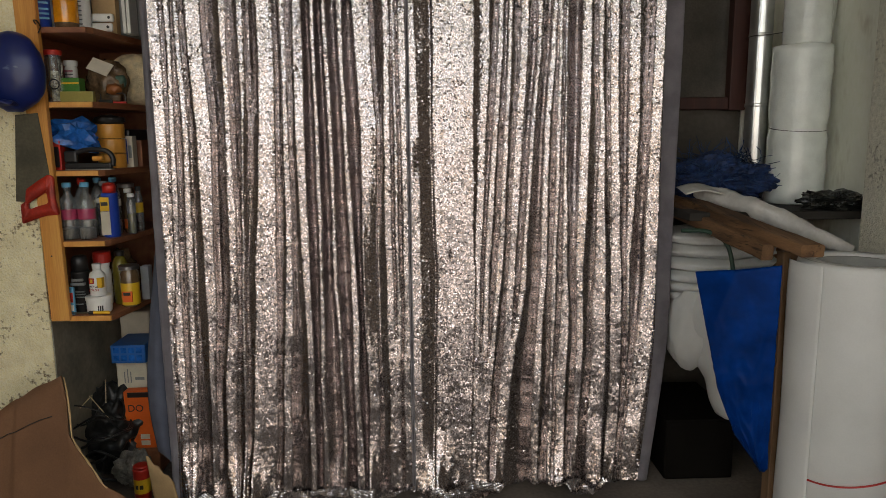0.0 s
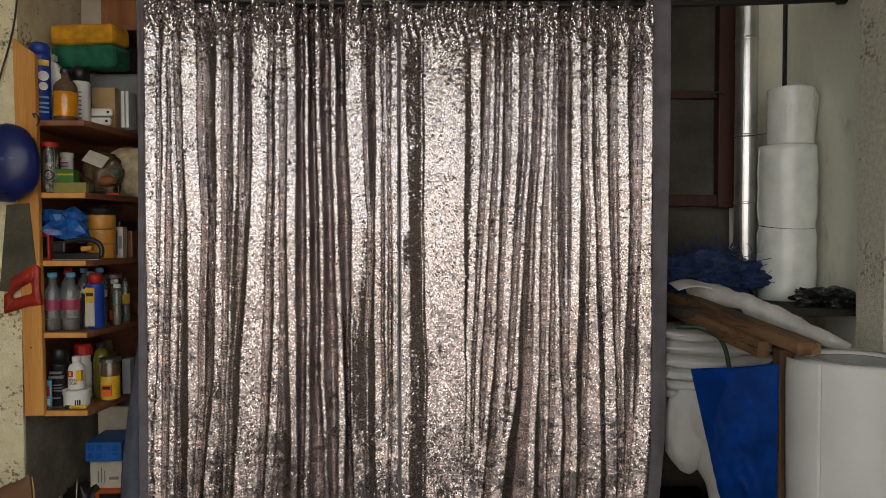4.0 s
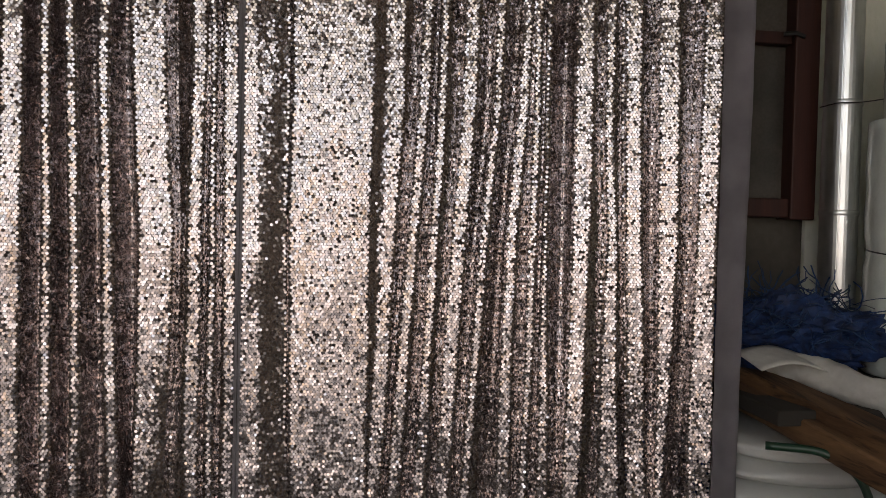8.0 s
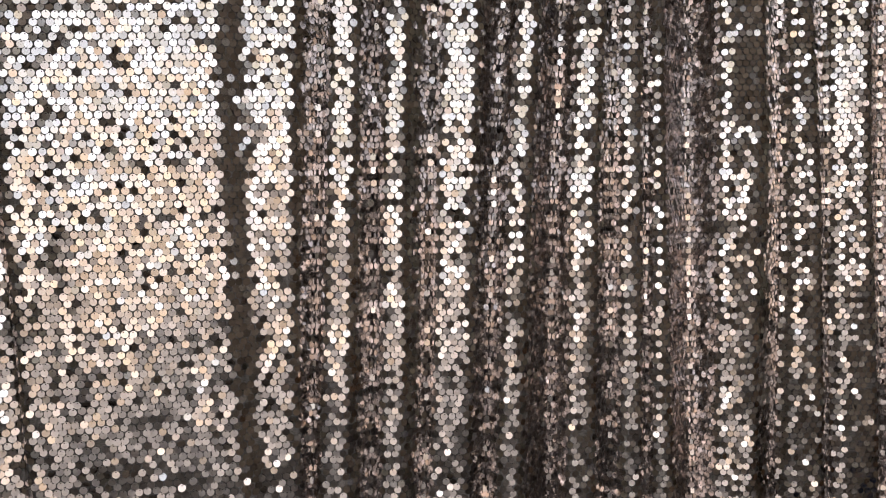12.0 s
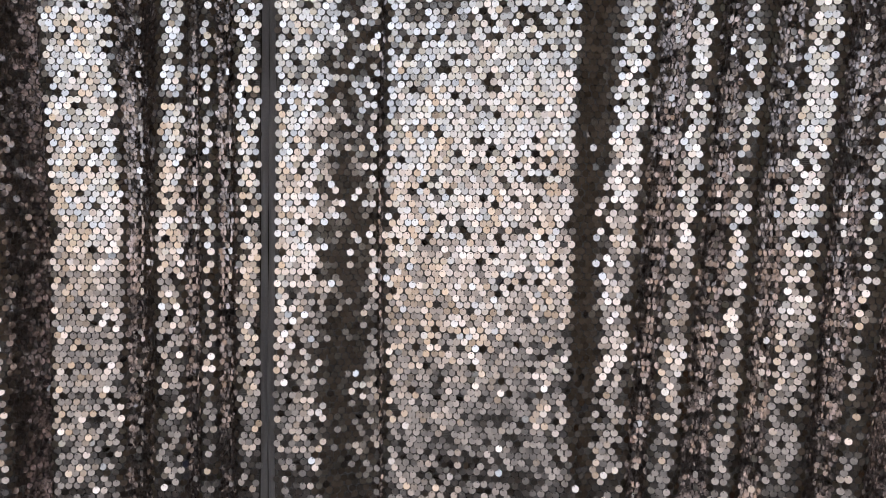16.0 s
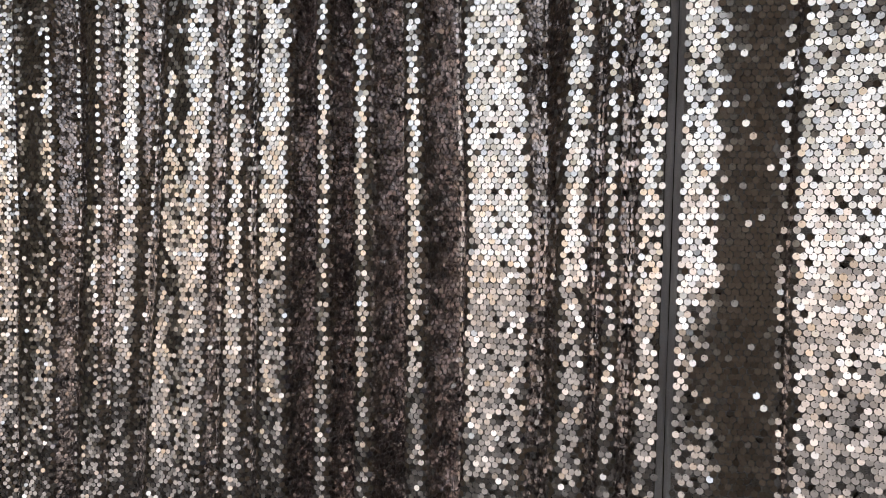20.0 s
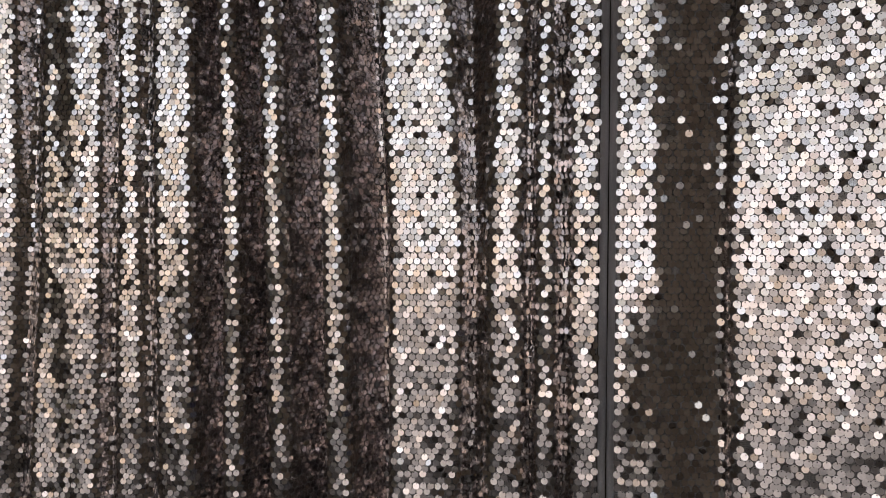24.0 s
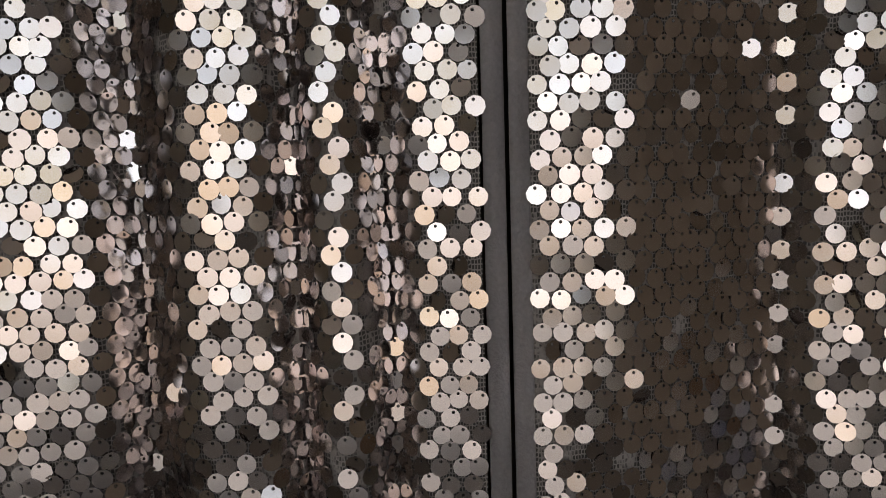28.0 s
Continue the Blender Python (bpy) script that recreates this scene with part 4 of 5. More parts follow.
carton("carton", "small blue, white and red carton", -1.075, -1.035, 2.66, 2.70, SHELF_Z[2], SHELF_Z[2] + 0.115, M_CREAMP, marks=((0.02, 0.5, 0.1, 0.9, M_BLUE), (0.0, 0.4, 0.02, 0.1, M_RED), (0.6, 0.9, 0.3, 0.7, M_GREYP)))
carton("carton", "small dark carton on its side", -1.075, -1.025, 2.72, 2.79, SHELF_Z[2], SHELF_Z[2] + 0.10, M_SHELF)
carton("tray", "low black tray of scraps", -1.19, -1.06, 2.70, 2.95, SHELF_Z[2], SHELF_Z[2] + 0.14, M_BLACKP, "tray")

# fourth board
for k, (x, y) in enumerate(((-1.207, 2.492), (-1.148, 2.497), (-1.112, 2.565))):
    bottle("water_bottle", "clear water bottle with a pink band, part full of nails" if k < 2 else "clear water bottle with a white cap, part full of nails", (x, y, SHELF_Z[3]), 0.029, 0.200, M_GLASS, M_SKYBLUE if k < 2 else M_GREYP,
           M_SKYBLUE if k < 2 else M_GREYP, 0.42, 0.64, (0.36, 0.54) if k < 2 else (0.62, 0.7), M_PINKLABEL if k < 2 else M_WHITE, (0.2, M_NAILS), cap_h=0.08, group="row of water bottles")
bottle("water_bottle", "clear water bottle with a blue cap behind the others", (-1.185, 2.556, SHELF_Z[3]), 0.026, 0.205, M_GLASS, M_SKYBLUE, M_RED, 0.45, 0.70, None, None, (0.3, M_NAILS), cap_h=0.08, group="row of water bottles")
t = spray_can("spray_can", "blue and yellow spray can with a red cap", (-1.085, 2.545, SHELF_Z[3]), 0.0285, 0.195, M_BLUE, M_RED, 0.036, 0.8)
part("print", box(-0.024, 0.008, -0.0298, -0.012, 0.095, 0.145, 0.001), M_YELLOW, t)
part("print", box(-0.024, 0.008, -0.0298, -0.012, 0.01, 0.094, 0.001), M_CREAMP, t)
part("print", box(-0.02, 0.004, -0.0306, -0.0295, 0.115, 0.128), M_INK, t)
bottle("small_bottle", "small brown bottle with an orange label and white cap", (-1.068, 2.66, SHELF_Z[3]), 0.0175, 0.165, M_BROWNGLASS, M_WHITE, M_WHITE, 0.6, 0.75, (0.1, 0.32), M_ORANGE)
bottle("small_bottle", "slim clear bottle with a yellow label", (-1.045, 2.70, SHELF_Z[3]), 0.0155, 0.17, M_GLASS, M_BLACKP, M_BLACKP, 0.5, 0.72, (0.42, 0.64), M_YELLOW)
bottle("small_bottle", "dark dusty bottle at the back of the shelf", (-1.11, 2.75, SHELF_Z[3]), 0.03, 0.18, M_BROWNGLASS, M_TIN, M_TIN, 0.8, 0.8)

for x, y, m in ((-1.15, 2.60, M_SKYBLUE), (-1.105, 2.625, M_SKYBLUE), (-1.215, 2.62, M_RED)):
    bottle("water_bottle", "dusty clear water bottle at the back of the board", (x, y, SHELF_Z[3]), 0.024, 0.21, M_GLASS, m, m, 0.45, 0.70, (0.5, 0.62), M_CREAMP, (0.25, M_NAILS), cap_h=0.08, group="row of water bottles")
bottle("small_bottle", "small white-capped bottle of pale liquid", (-1.042, 2.62, SHELF_Z[3]), 0.016, 0.15, M_GLASS, M_WHITE, M_WHITE, 0.6, 0.75, None, None, (0.5, M_OLIVE))

# bottom board
t = spray_can("spray_can", "black spray can with grey print", (-1.198, 2.515, SHELF_Z[4]), 0.031, 0.205, M_BLACKP, M_BLACKP, 0.055, 0.88)
for k, (w, z) in enumerate(((0.04, 0.115), (0.05, 0.1), (0.04, 0.075), (0.045, 0.065), (0.045, 0.055), (0.03, 0.03))):
    part("print", box(-w / 2, w / 2, -0.0318, -0.02, z, z + (0.009 if k < 2 else 0.004)), M_GREYP, t)
t = thing("sachet", "light blue foil sachet leaning on the can", "packet", (-1.216, 2.463, SHELF_Z[4]))
part("pouch", box(-0.016, 0.016, -0.006, 0.006, 0, 0.1, 0.004), M_SKYBLUE, t)
part("print", box(-0.01, 0.012, -0.0072, -0.005, 0.045, 0.08), M_RED, t)
part("print", box(-0.01, 0.012, -0.0072, -0.005, 0.015, 0.035), M_WHITE, t)
bottle("bottle", "white plastic bottle with a big red cap, behind the tub", (-1.165, 2.62, SHELF_Z[4]), 0.028, 0.2, M_WHITE, M_RED, M_RED, 0.9, 0.62, cap_h=0.2)
t = thing("tub", "low white plastic tub with a lid", "tub", (-1.133, 2.50, SHELF_Z[4]))
part("body", turned([(0, 0), (0.038, 0), (0.042, 0.004), (0.043, 0.046), (0, 0.046)], 28), M_WHITE, t, soft=False)
part("lid", turned([(0, 0.0465), (0.045, 0.0465), (0.045, 0.06), (0.042, 0.062), (0, 0.062)], 28), M_WHITE, t)
for k in range(3):
    part("print", box(0.012 + 0.006 * k, 0.015 + 0.006 * k, -0.0425 + 0.002 * k, -0.03, 0.012, 0.03), M_INK, t)
t = thing("polish_bottle", "small white metal polish bottle standing on the tub", "bottle", (-1.133, 2.50, SHELF_Z[4] + 0.0625))
part("body", turned([(0, 0), (0.025, 0), (0.0275, 0.003), (0.0275, 0.066), (0.024, 0.08), (0.014, 0.088), (0.014, 0.094), (0, 0.094)], 24), M_WHITE, t, soft=True)
part("cap", turned([(0, 0.0945), (0.015, 0.0945), (0.015, 0.112), (0.013, 0.114), (0, 0.114)], 24), M_WHITE, t)
part("print", box(0.008, 0.0265, -0.0262, -0.005, 0.03, 0.066, 0.001), M_YELLOW, t)
part("print", box(-0.018, 0.0, -0.0285, -0.015, 0.045, 0.065, 0.001), M_RED, t)
part("print", box(-0.013, -0.005, -0.0292, -0.0282, 0.049, 0.061), M_YELLOW, t)
lettering("METAL", 0.0115, M_INK, t, (-0.002, -0.0292, 0.030))
lettering("POLISH", 0.0105, M_RED, t, (-0.002, -0.0292, 0.019))
bottle("bottle", "olive-coloured plastic oil bottle with a black cap", (-1.105, 2.63, SHELF_Z[4]), 0.028, 0.20, M_OLIVE, M_BLACKP, M_BLACKP, 0.5, 0.75)
t = bottle("jar", "brown jar with a yellow and orange label", (-1.055, 2.585, SHELF_Z[4]), 0.0325, 0.155, M_BROWNGLASS, M_TIN, M_TIN, 0.88, 0.8, (0.05, 0.58), M_YELLOW, cap_h=0.1)
part("print", box(-0.018, 0.018, -0.0345, -0.02, 0.02, 0.06, 0.001), M_ORANGE, t)
part("print", box(-0.013, 0.013, -0.0352, -0.0344, 0.045, 0.056), M_INK, t)
carton("carton", "small pale grey carton", -1.052, -1.022, 2.68, 2.72, SHELF_Z[4], SHELF_Z[4] + 0.13, plain("pale_grey_card", (0.42, 0.44, 0.46), 0.7))
t = thing("dark_bag", "dark crumpled bag lying over the bottles", "bag", (-1.14, 2.72, SHELF_Z[4]))
part("bag", blob(0.07, 0.06, 0.10, 6, 0.3, flat=0.01), M_BAGCLEAR, t, soft=True).location = (0, 0, 0.09)
t = thing("screwdriver", "screwdriver with a black and yellow handle", "screwdriver", (-1.14, 2.456, SHELF_Z[4] + 0.007))
part("blade", tube([(-0.10, 0, 0), (0.0, 0, 0)], 0.0025, 8), M_STEEL, t)
part("handle", tube([(0, 0, 0), (0.006, 0, 0), (0.01, 0, 0), (0.055, 0, 0), (0.06, 0, 0)], [0.004, 0.0065, 0.0055, 0.0068, 0.004], 12), M_YELLOW, t)
part("collar", tube([(-0.012, 0, 0), (0.004, 0, 0)], 0.0066, 12), M_BLACKP, t)

# the load of the boards stands close to the upright
for ob in list(bpy.data.objects):
    if ob.parent is None and ob.type == "EMPTY" and -1.26 < ob.location.x < -1.03 and 0.70 < ob.location.z < 1.76 and ob.name.split(".")[0] not in ("wall_shelf", "glass_bottle", "scraper_handle", "white_board", "bundled_cloth", "plastic_crate"):
        ob.location.x += -0.012 if ob.location.z > 1.69 and ob.location.x > -1.2 else -0.025

# on the upright and the pier
t = thing("cap", "dark blue hard peaked cap hung on the upright", "cap", (-1.305, 2.405, 1.405))
M_CAP = plain("scuffed_blue_plastic", (0.008, 0.018, 0.12), 0.32)
flecked(M_CAP, (0.25, 0.33, 0.42), 12, 0.035, (1, 1, 2.2))
bm = blob(0.108, 0.062, 0.128, 21, 0.06, 1.5, 4)
part("crown", bm, M_CAP, t, soft=True).location = (-0.008, -0.03, 0.14)
sheet("peak", lambda u, v: Vector((-0.11 + 0.13 * u, -0.06 - 0.03 * math.sin(u * 3.14) - 0.05 * v, 0.03 + 0.05 * v * (1 - u) + 0.012 * math.sin(v * 3.14))), 14, 6, M_NAVY, t, "stiff curved peak", 0.003)
part("badge", box(0.035, 0.06, -0.0715, -0.066, 0.075, 0.10, 0.002), plain("faded_print", (0.32, 0.45, 0.55)), t).rotation_euler = (0, radians(-25), 0)
hook = thing("cap_hook", "bent dark wire hook on the upright", "hook", (-1.245, 2.42, 1.70))
part("wire", tube(bez([(0.0, 0, 0.0), (0.0, -0.012, 0.01), (0.012, -0.016, 0.008), (0.02, -0.012, -0.01), (0.01, -0.01, -0.03)], 6), 0.0022, 6), M_BLACKP, hook)
t = thing("hand_saw", "hand saw with dull blade and worn red handle, hung up", "saw", (-1.30, 2.415, 1.06))
def plate(outline, y0, y1, bevel):
    """A flat plate with an outline of (x, z) pairs."""
    bm = bmesh.new()
    fa, fb = [bm.verts.new((x, y0, z)) for x, z in outline], [bm.verts.new((x, y1, z)) for x, z in outline]
    bm.faces.new(fa), bm.faces.new(fb[::-1])
    for i in range(len(outline)):
        bm.faces.new((fa[i], fa[(i + 1) % len(outline)], fb[(i + 1) % len(outline)], fb[i]))
    bmesh.ops.recalc_face_normals(bm, faces=bm.faces[:])
    if bevel:
        bmesh.ops.bevel(bm, geom=bm.edges[:], offset=bevel, segments=2, affect="EDGES")
    return bm
part("blade", plate([(-0.067, 0.061), (-0.035, 0.059), (-0.031, 0.090), (0.053, 0.151), (0.034, 0.355), (-0.040, 0.349)], 0.001, 0.0025, 0), M_STEEL, t)
grip = bmesh.new()
outer = [(0.049, 0.151), (0.062, 0.141), (0.061, 0.065), (0.070, 0.014), (0.029, 0.011), (-0.002, 0.001), (-0.050, -0.016), (-0.050, 0.051), (-0.034, 0.057), (-0.027, 0.101), (0.011, 0.129)]
inner = [(0.037, 0.092), (0.040, 0.086), (0.041, 0.056), (0.039, 0.052), (0.010, 0.045), (-0.010, 0.038), (-0.027, 0.032), (-0.029, 0.036), (-0.029, 0.050), (-0.027, 0.055), (0.006, 0.074)]
rings = [[grip.verts.new((x, y, z)) for x, z in o] for o, y in ((outer, -0.006), (outer, 0.0155), (inner, 0.0155), (inner, -0.006))]
rings.insert(1, [grip.verts.new((x * 1.0 + (0.004 if x > 0.01 else -0.004), 0.005, z)) for x, z in outer])
for ra_, rb_ in zip(rings, rings[1:] + rings[:1]):
    for k in range(11):
        grip.faces.new((ra_[k], ra_[(k + 1) % 11], rb_[(k + 1) % 11], rb_[k]))
bmesh.ops.recalc_face_normals(grip, faces=grip.faces[:])
bmesh.ops.bevel(grip, geom=grip.edges[:], offset=0.003, segments=2, affect="EDGES")
part("handle", grip, M_SAWRED, t, soft=True)
t = thing("cable", "thin black cable hanging down the pier", "cable", (-1.33, 2.44, 1.9))
part("wire", tube(bez([(0.04, -0.005, 0.70), (0.03, -0.006, 0.3), (0.015, -0.006, 0.12), (-0.03, -0.006, -0.05), (-0.08, -0.006, -0.2)], 8), 0.003, 6), M_BLACKP, t, soft=True)

# on the floor under the shelf
carton("carton", "beige carton pushed under the shelf", -1.25, -1.13, 2.86, 3.0, 0.46, 0.62, M_CREAMP)
carton("carton", "white carton on top of others", -1.23, -1.07, 2.82, 2.99, 0.30, 0.46, M_CREAMP)
carton("carton", "stained grey carton at the bottom of the stack", -1.23, -1.07, 2.84, 2.99, 0.0, 0.299, M_TAN)
t = carton("carton", "flat bright blue carton with pale print", -1.208, -1.075, 2.66, 2.83, 0.462, 0.535, plain("bright_blue_card", (0.008, 0.10, 0.36), 0.5), marks=tuple((0.08 + 0.22 * k, 0.24 + 0.22 * k, 0.15 + 0.42 * j, 0.45 + 0.42 * j, M_BAGBLUE) for k in range(4) for j in range(2)))
t.location.z = 0.4625
carton("carton", "white carton with small grey print", -1.21, -1.09, 2.70, 2.815, 0.347, 0.461, M_CREAMP, marks=((0.25, 0.28, 0.2, 0.6, M_GREYP), (0.35, 0.38, 0.2, 0.7, M_GREYP), (0.45, 0.48, 0.2, 0.6, M_GREYP), (0.6, 0.9, 0.3, 0.4, M_GREYP)))
t = carton("carton", "bright orange carton with black print", -1.175, -1.06, 2.66, 2.80, 0.11, 0.3465, M_ORANGE, marks=((0.5, 0.8, 0.06, 0.14, M_CREAMP), (0.5, 0.8, 0.17, 0.25, M_CREAMP), (0.15, 0.9, 0.9, 0.985, M_BLACKP)))
lettering("DO", 0.04, M_INK, t, (-0.012, -0.0712, 0.155))
carton("timber_block", "low dark block under the cartons", -1.2, -1.05, 2.66, 2.82, 0.0, 0.109, M_SHELF, "block")
t = thing("cable_heap", "tangled heap of black cables and plastic bags", "cables", (-1.27, 2.62, 0.0))
part("bag", blob(0.14, 0.12, 0.18, 31, 0.35, 2.4, sub=5, flat=0.02), M_JUNK, t, soft=True).location = (0.02, 0.10, 0.165)
for xa, za, xb, zb in ((0.0, 0.36, 0.10, 0.24), (-0.05, 0.30, 0.02, 0.37), (0.06, 0.33, 0.075, 0.43)):
    part("stick", tube([(xa, -0.03, za), (xb, -0.05, zb)], 0.0018, 6), M_BEIGE, t)
rng = random.Random(7)
for k in range(8):
    pts = []
    a, rr, z0 = rng.uniform(0, 6.3), rng.uniform(0.07, 0.15), rng.uniform(0.03, 0.3)
    for j in range(7):
        pts.append((rr * math.cos(a + j * 0.8) + rng.uniform(-0.02, 0.02), rr * 0.7 * math.sin(a + j * 0.8), max(0.012, z0 + rng.uniform(-0.05, 0.06))))
    part("cable", tube(bez(pts, 5), rng.uniform(0.003, 0.006), 6), M_JUNK, t, soft=True)
t = thing("concrete_lump", "broken grey lump of concrete on the floor", "rubble", (-1.12, 2.58, 0.0))
part("lump", blob(0.07, 0.05, 0.075, 41, 0.3, 1.8, 4, 0.012), M_STONE, t).location = (0, 0, 0.063)
t = spray_can("paint_tin", "small red and yellow paint tin", (-1.047, 2.47, 0.0), 0.03, 0.135, M_RED, M_RED, 0.012, 0.95, ((0.03, 0.085, M_YELLOW),))
t["category"] = "tin"
for w, x in ((0.008, -0.012), (0.012, 0.002)):
    part("print", box(x, x + w, -0.0315, -0.028, 0.05, 0.065), M_INK, t)
t = thing("cardboard_sheet", "large folded sheet of brown cardboard leaning on the pier", "cardboard", (-1.2, 2.2, 0.0))
def card(u, v):
    # outline rises on the pier's side and falls in a ragged slope towards the curtain
    x = -0.55 + 0.92 * u
    top = float(np.interp(x, (-0.55, -0.135, -0.062, 0.026, 0.048, 0.056, 0.17, 0.36), (0.23, 0.484, 0.528, 0.568, 0.484, 0.394, 0.25, 0.15))) + 0.002 * math.sin(u * 61)
    z = v * max(top, 0.10)
    return Vector((x, -0.12 + 0.30 * z + 0.02 * math.sin(u * 5) - (0.03 if u > 0.45 else 0) * v, z))
sheet("sheet", card, 80, 14, M_CARD, t, "", 0.005)
part("crease", tube([card(u, 0.80) + Vector((0, -0.006, 0)) for u in np.linspace(0.05, 0.60, 14)], 0.0016, 5), M_INK, t)
part("torn_edge", tube([card(u, 1.0) + Vector((0.012, -0.004, -0.004)) for u in np.linspace(0.625, 0.80, 14)], [0.0018 + 0.001 * (k % 3) for k in range(14)], 6), M_TAN, t, "torn pale edge")
t = thing("cardboard_flap", "torn tan cardboard flap by the hem", "cardboard", (-0.96, 2.40, 0.0))
sheet("flap", lambda u, v: Vector((-0.045 + 0.09 * u + 0.03 * (1 - v), 0.02 * v, 0.001 + (0.19 - 0.10 * u) * v + 0.006 * math.sin(u * 17) * v)), 12, 8, M_TAN, t, "", 0.004)
lin = thing("curtain_lining", "blue-grey lining cloth hanging behind the curtain's edge", "cloth", (-0.938, 2.47, 0.02))
def lining(u, v):
    w = 0.030 + 0.085 * math.exp(-((v - 0.17) / 0.24) ** 2)
    if v < 0.05:
        w *= max(0.3, v / 0.05)
    x = 0.045 - w * u
    return Vector((x, 0.010 + 0.012 * math.sin(u * 7 + v * 2) + 0.004 * math.sin(v * 30), 0.06 + 1.9 * v))
sheet("lining", lining, 14, 60, M_LINING, lin, "", 0.001)

# ---- the other side: window, duct, rolls and rack ----
win = tagged(thing("window_1", "dark dusty window in a red-brown timber frame", "window", (1.0, 3.0, 1.43)), kind="structure")
fr = part("window_frame", box(0.305, 0.375, -0.05, 0.018, -0.01, 0.95, 0.004), M_REDWOOD, win)
part("window_frame", box(-0.5, 0.304, -0.045, 0.018, -0.005, 0.045, 0.004), M_REDWOOD, win)
part("window_frame", box(-0.5, 0.304, -0.045, 0.018, 0.905, 0.95, 0.004), M_REDWOOD, win)
part("glazing_bar", box(-0.5, 0.304, -0.035, 0.014, 0.455, 0.487, 0.003), M_REDWOOD, win)
part("latch", tube([(0.27, -0.05, 0.475), (0.30, -0.056, 0.478), (0.325, -0.056, 0.47)], 0.006, 8), M_BLACK, win)
part("pane", box(-0.5, 0.304, -0.006, 0.0, 0.0455, 0.4545), M_PANE, win)
part("pane", box(-0.5, 0.304, -0.006, 0.0, 0.4875, 0.9045), M_PANE, win)
setting("wall_patch", box(1.385, 1.618, 3.005, 3.019, 0.0, 3.1), M_CONC, "strip of paler concrete beside the window", "wall")

duct = thing("duct_pipe", "shiny galvanised duct pipe rising beside the window", "pipe", (1.384, 2.87, 1.05))
part("pipe", turned([(0.0, 0), (0.044, 0), (0.044, 2.05), (0.0, 2.05)], 36), M_GALV, duct, soft=False)
for z in (0.38, 0.655, 1.05, 1.55):
    part("joint", turned([(0.0445, z), (0.0462, z + 0.002), (0.0462, z + 0.012), (0.0445, z + 0.014)], 36), M_GALV, duct, soft=True)
smooth(duct.children[0].data)
part("seam", tube([(-0.026, -0.0365, 0.0), (-0.026, -0.0365, 2.04)], 0.0014, 6), M_GALV, duct)
wire = thing("wire", "thin wire strung round the duct", "wire", (1.372, 2.87, 1.71))
part("strand", tube(bez([(-0.056, -0.01, -0.01), (-0.03, -0.05, -0.004), (0.03, -0.05, 0.0), (0.09, -0.12, 0.006)], 6), 0.0015, 5), M_BLACKP, wire)
t = thing("foil_strip", "dull flat strip standing behind the wrap", "strip", (1.435, 2.93, 1.05))
part("strip", box(-0.012, 0.02, -0.004, 0.004, 0, 0.84, 0.001), M_WRAP, t)


def wrap_roll(label, at, r, z1, waist, seed, flap):
    t = thing("bubble_wrap_roll", label, "bubble wrap", at, "stacked wrap rolls")
    prof = [(0, 0), (r * 0.93, 0.0), (r * 0.97, 0.004)]
    for k in range(1, 24):
        z = z1 * k / 24
        prof.append((r * (1 - 0.07 * math.exp(-((z - waist) / 0.02) ** 2) + 0.012 * math.sin(k * 1.3 + seed)), z))
    prof += [(r * 0.98, z1 - 0.002), (r * 0.9, z1), (r * 0.5, z1 - 0.004), (0, z1 - 0.004)]
    part("roll", turned(prof, 40), M_WRAP, t, soft=True)
    if flap:
        sheet("flap", lambda u, v: Vector((r * (0.80 + 0.35 * u) + 0.02 * v * u, -r * 0.6 + 0.05 * u, z1 * (0.02 + 0.98 * v * (1 - 0.1 * u)))), 8, 10, M_WRAP, t, "loose end", 0.002)
    else:
        part("string", tube([((r * 0.945) * math.cos(a), (r * 0.945) * math.sin(a), waist + 0.012 * math.sin(a)) for a in np.linspace(0, 6.283, 40)], 0.002, 5), M_BLACKP, t)
    return t


wrap_roll("white bubble wrap roll tied at its waist, on the rack", (1.487, 2.735, 1.0505), 0.108, 0.605, 0.29, 1, False)
wrap_roll("smaller bubble wrap roll with a loose end, stacked on another", (1.497, 2.735, 1.656), 0.085, 0.225, 9.0, 2, True)

rack = thing("timber_rack", "rough timber rack with a heavy beam on a post", "rack", (1.1, 2.2, 0.0))
part("post", box(0.012, 0.070, -0.13, -0.085, 0.0, 0.965, 0.003), M_POST, rack)
part("deck", box(-0.15, 0.5, 0.22, 0.80, 1.02, 1.05, 0.004), plain("very_dark_deck", (0.03, 0.026, 0.022), 0.9), rack, "dark deck board")
part("leg", box(0.42, 0.47, 0.72, 0.77, 0.0, 1.0195, 0.003), M_POST, rack)
part("leg", box(-0.14, -0.09, 0.72, 0.77, 0.0, 1.0195, 0.003), M_POST, rack)
def timber(a, b, w, h, seed):
    """A sawn timber from a to b, with slightly uneven edges."""
    bm = box(-w / 2, w / 2, 0, 1, -h / 2, h / 2)
    bmesh.ops.subdivide_edges(bm, edges=[e for e in bm.edges if abs((e.verts[0].co - e.verts[1].co).y) > 0.5], cuts=14)
    bmesh.ops.bevel(bm, geom=[e for e in bm.edges if abs((e.verts[0].co - e.verts[1].co).normalized().y) > 0.9], offset=0.004, segments=1, affect="EDGES")
    a, b = Vector(a), Vector(b)
    ln = (b - a).length
    for v in bm.verts:
        v.co.x += 0.003 * noise.noise(Vector((seed, v.co.y * 6, v.co.z * 9)))
        v.co.z += 0.003 * noise.noise(Vector((seed + 5, v.co.y * 6, v.co.x * 9)))
        v.co.y *= ln
    q = (b - a).to_track_quat("Y", "Z").to_matrix().to_4x4()
    bm.transform(Matrix.Translation(a) @ q)
    return bm
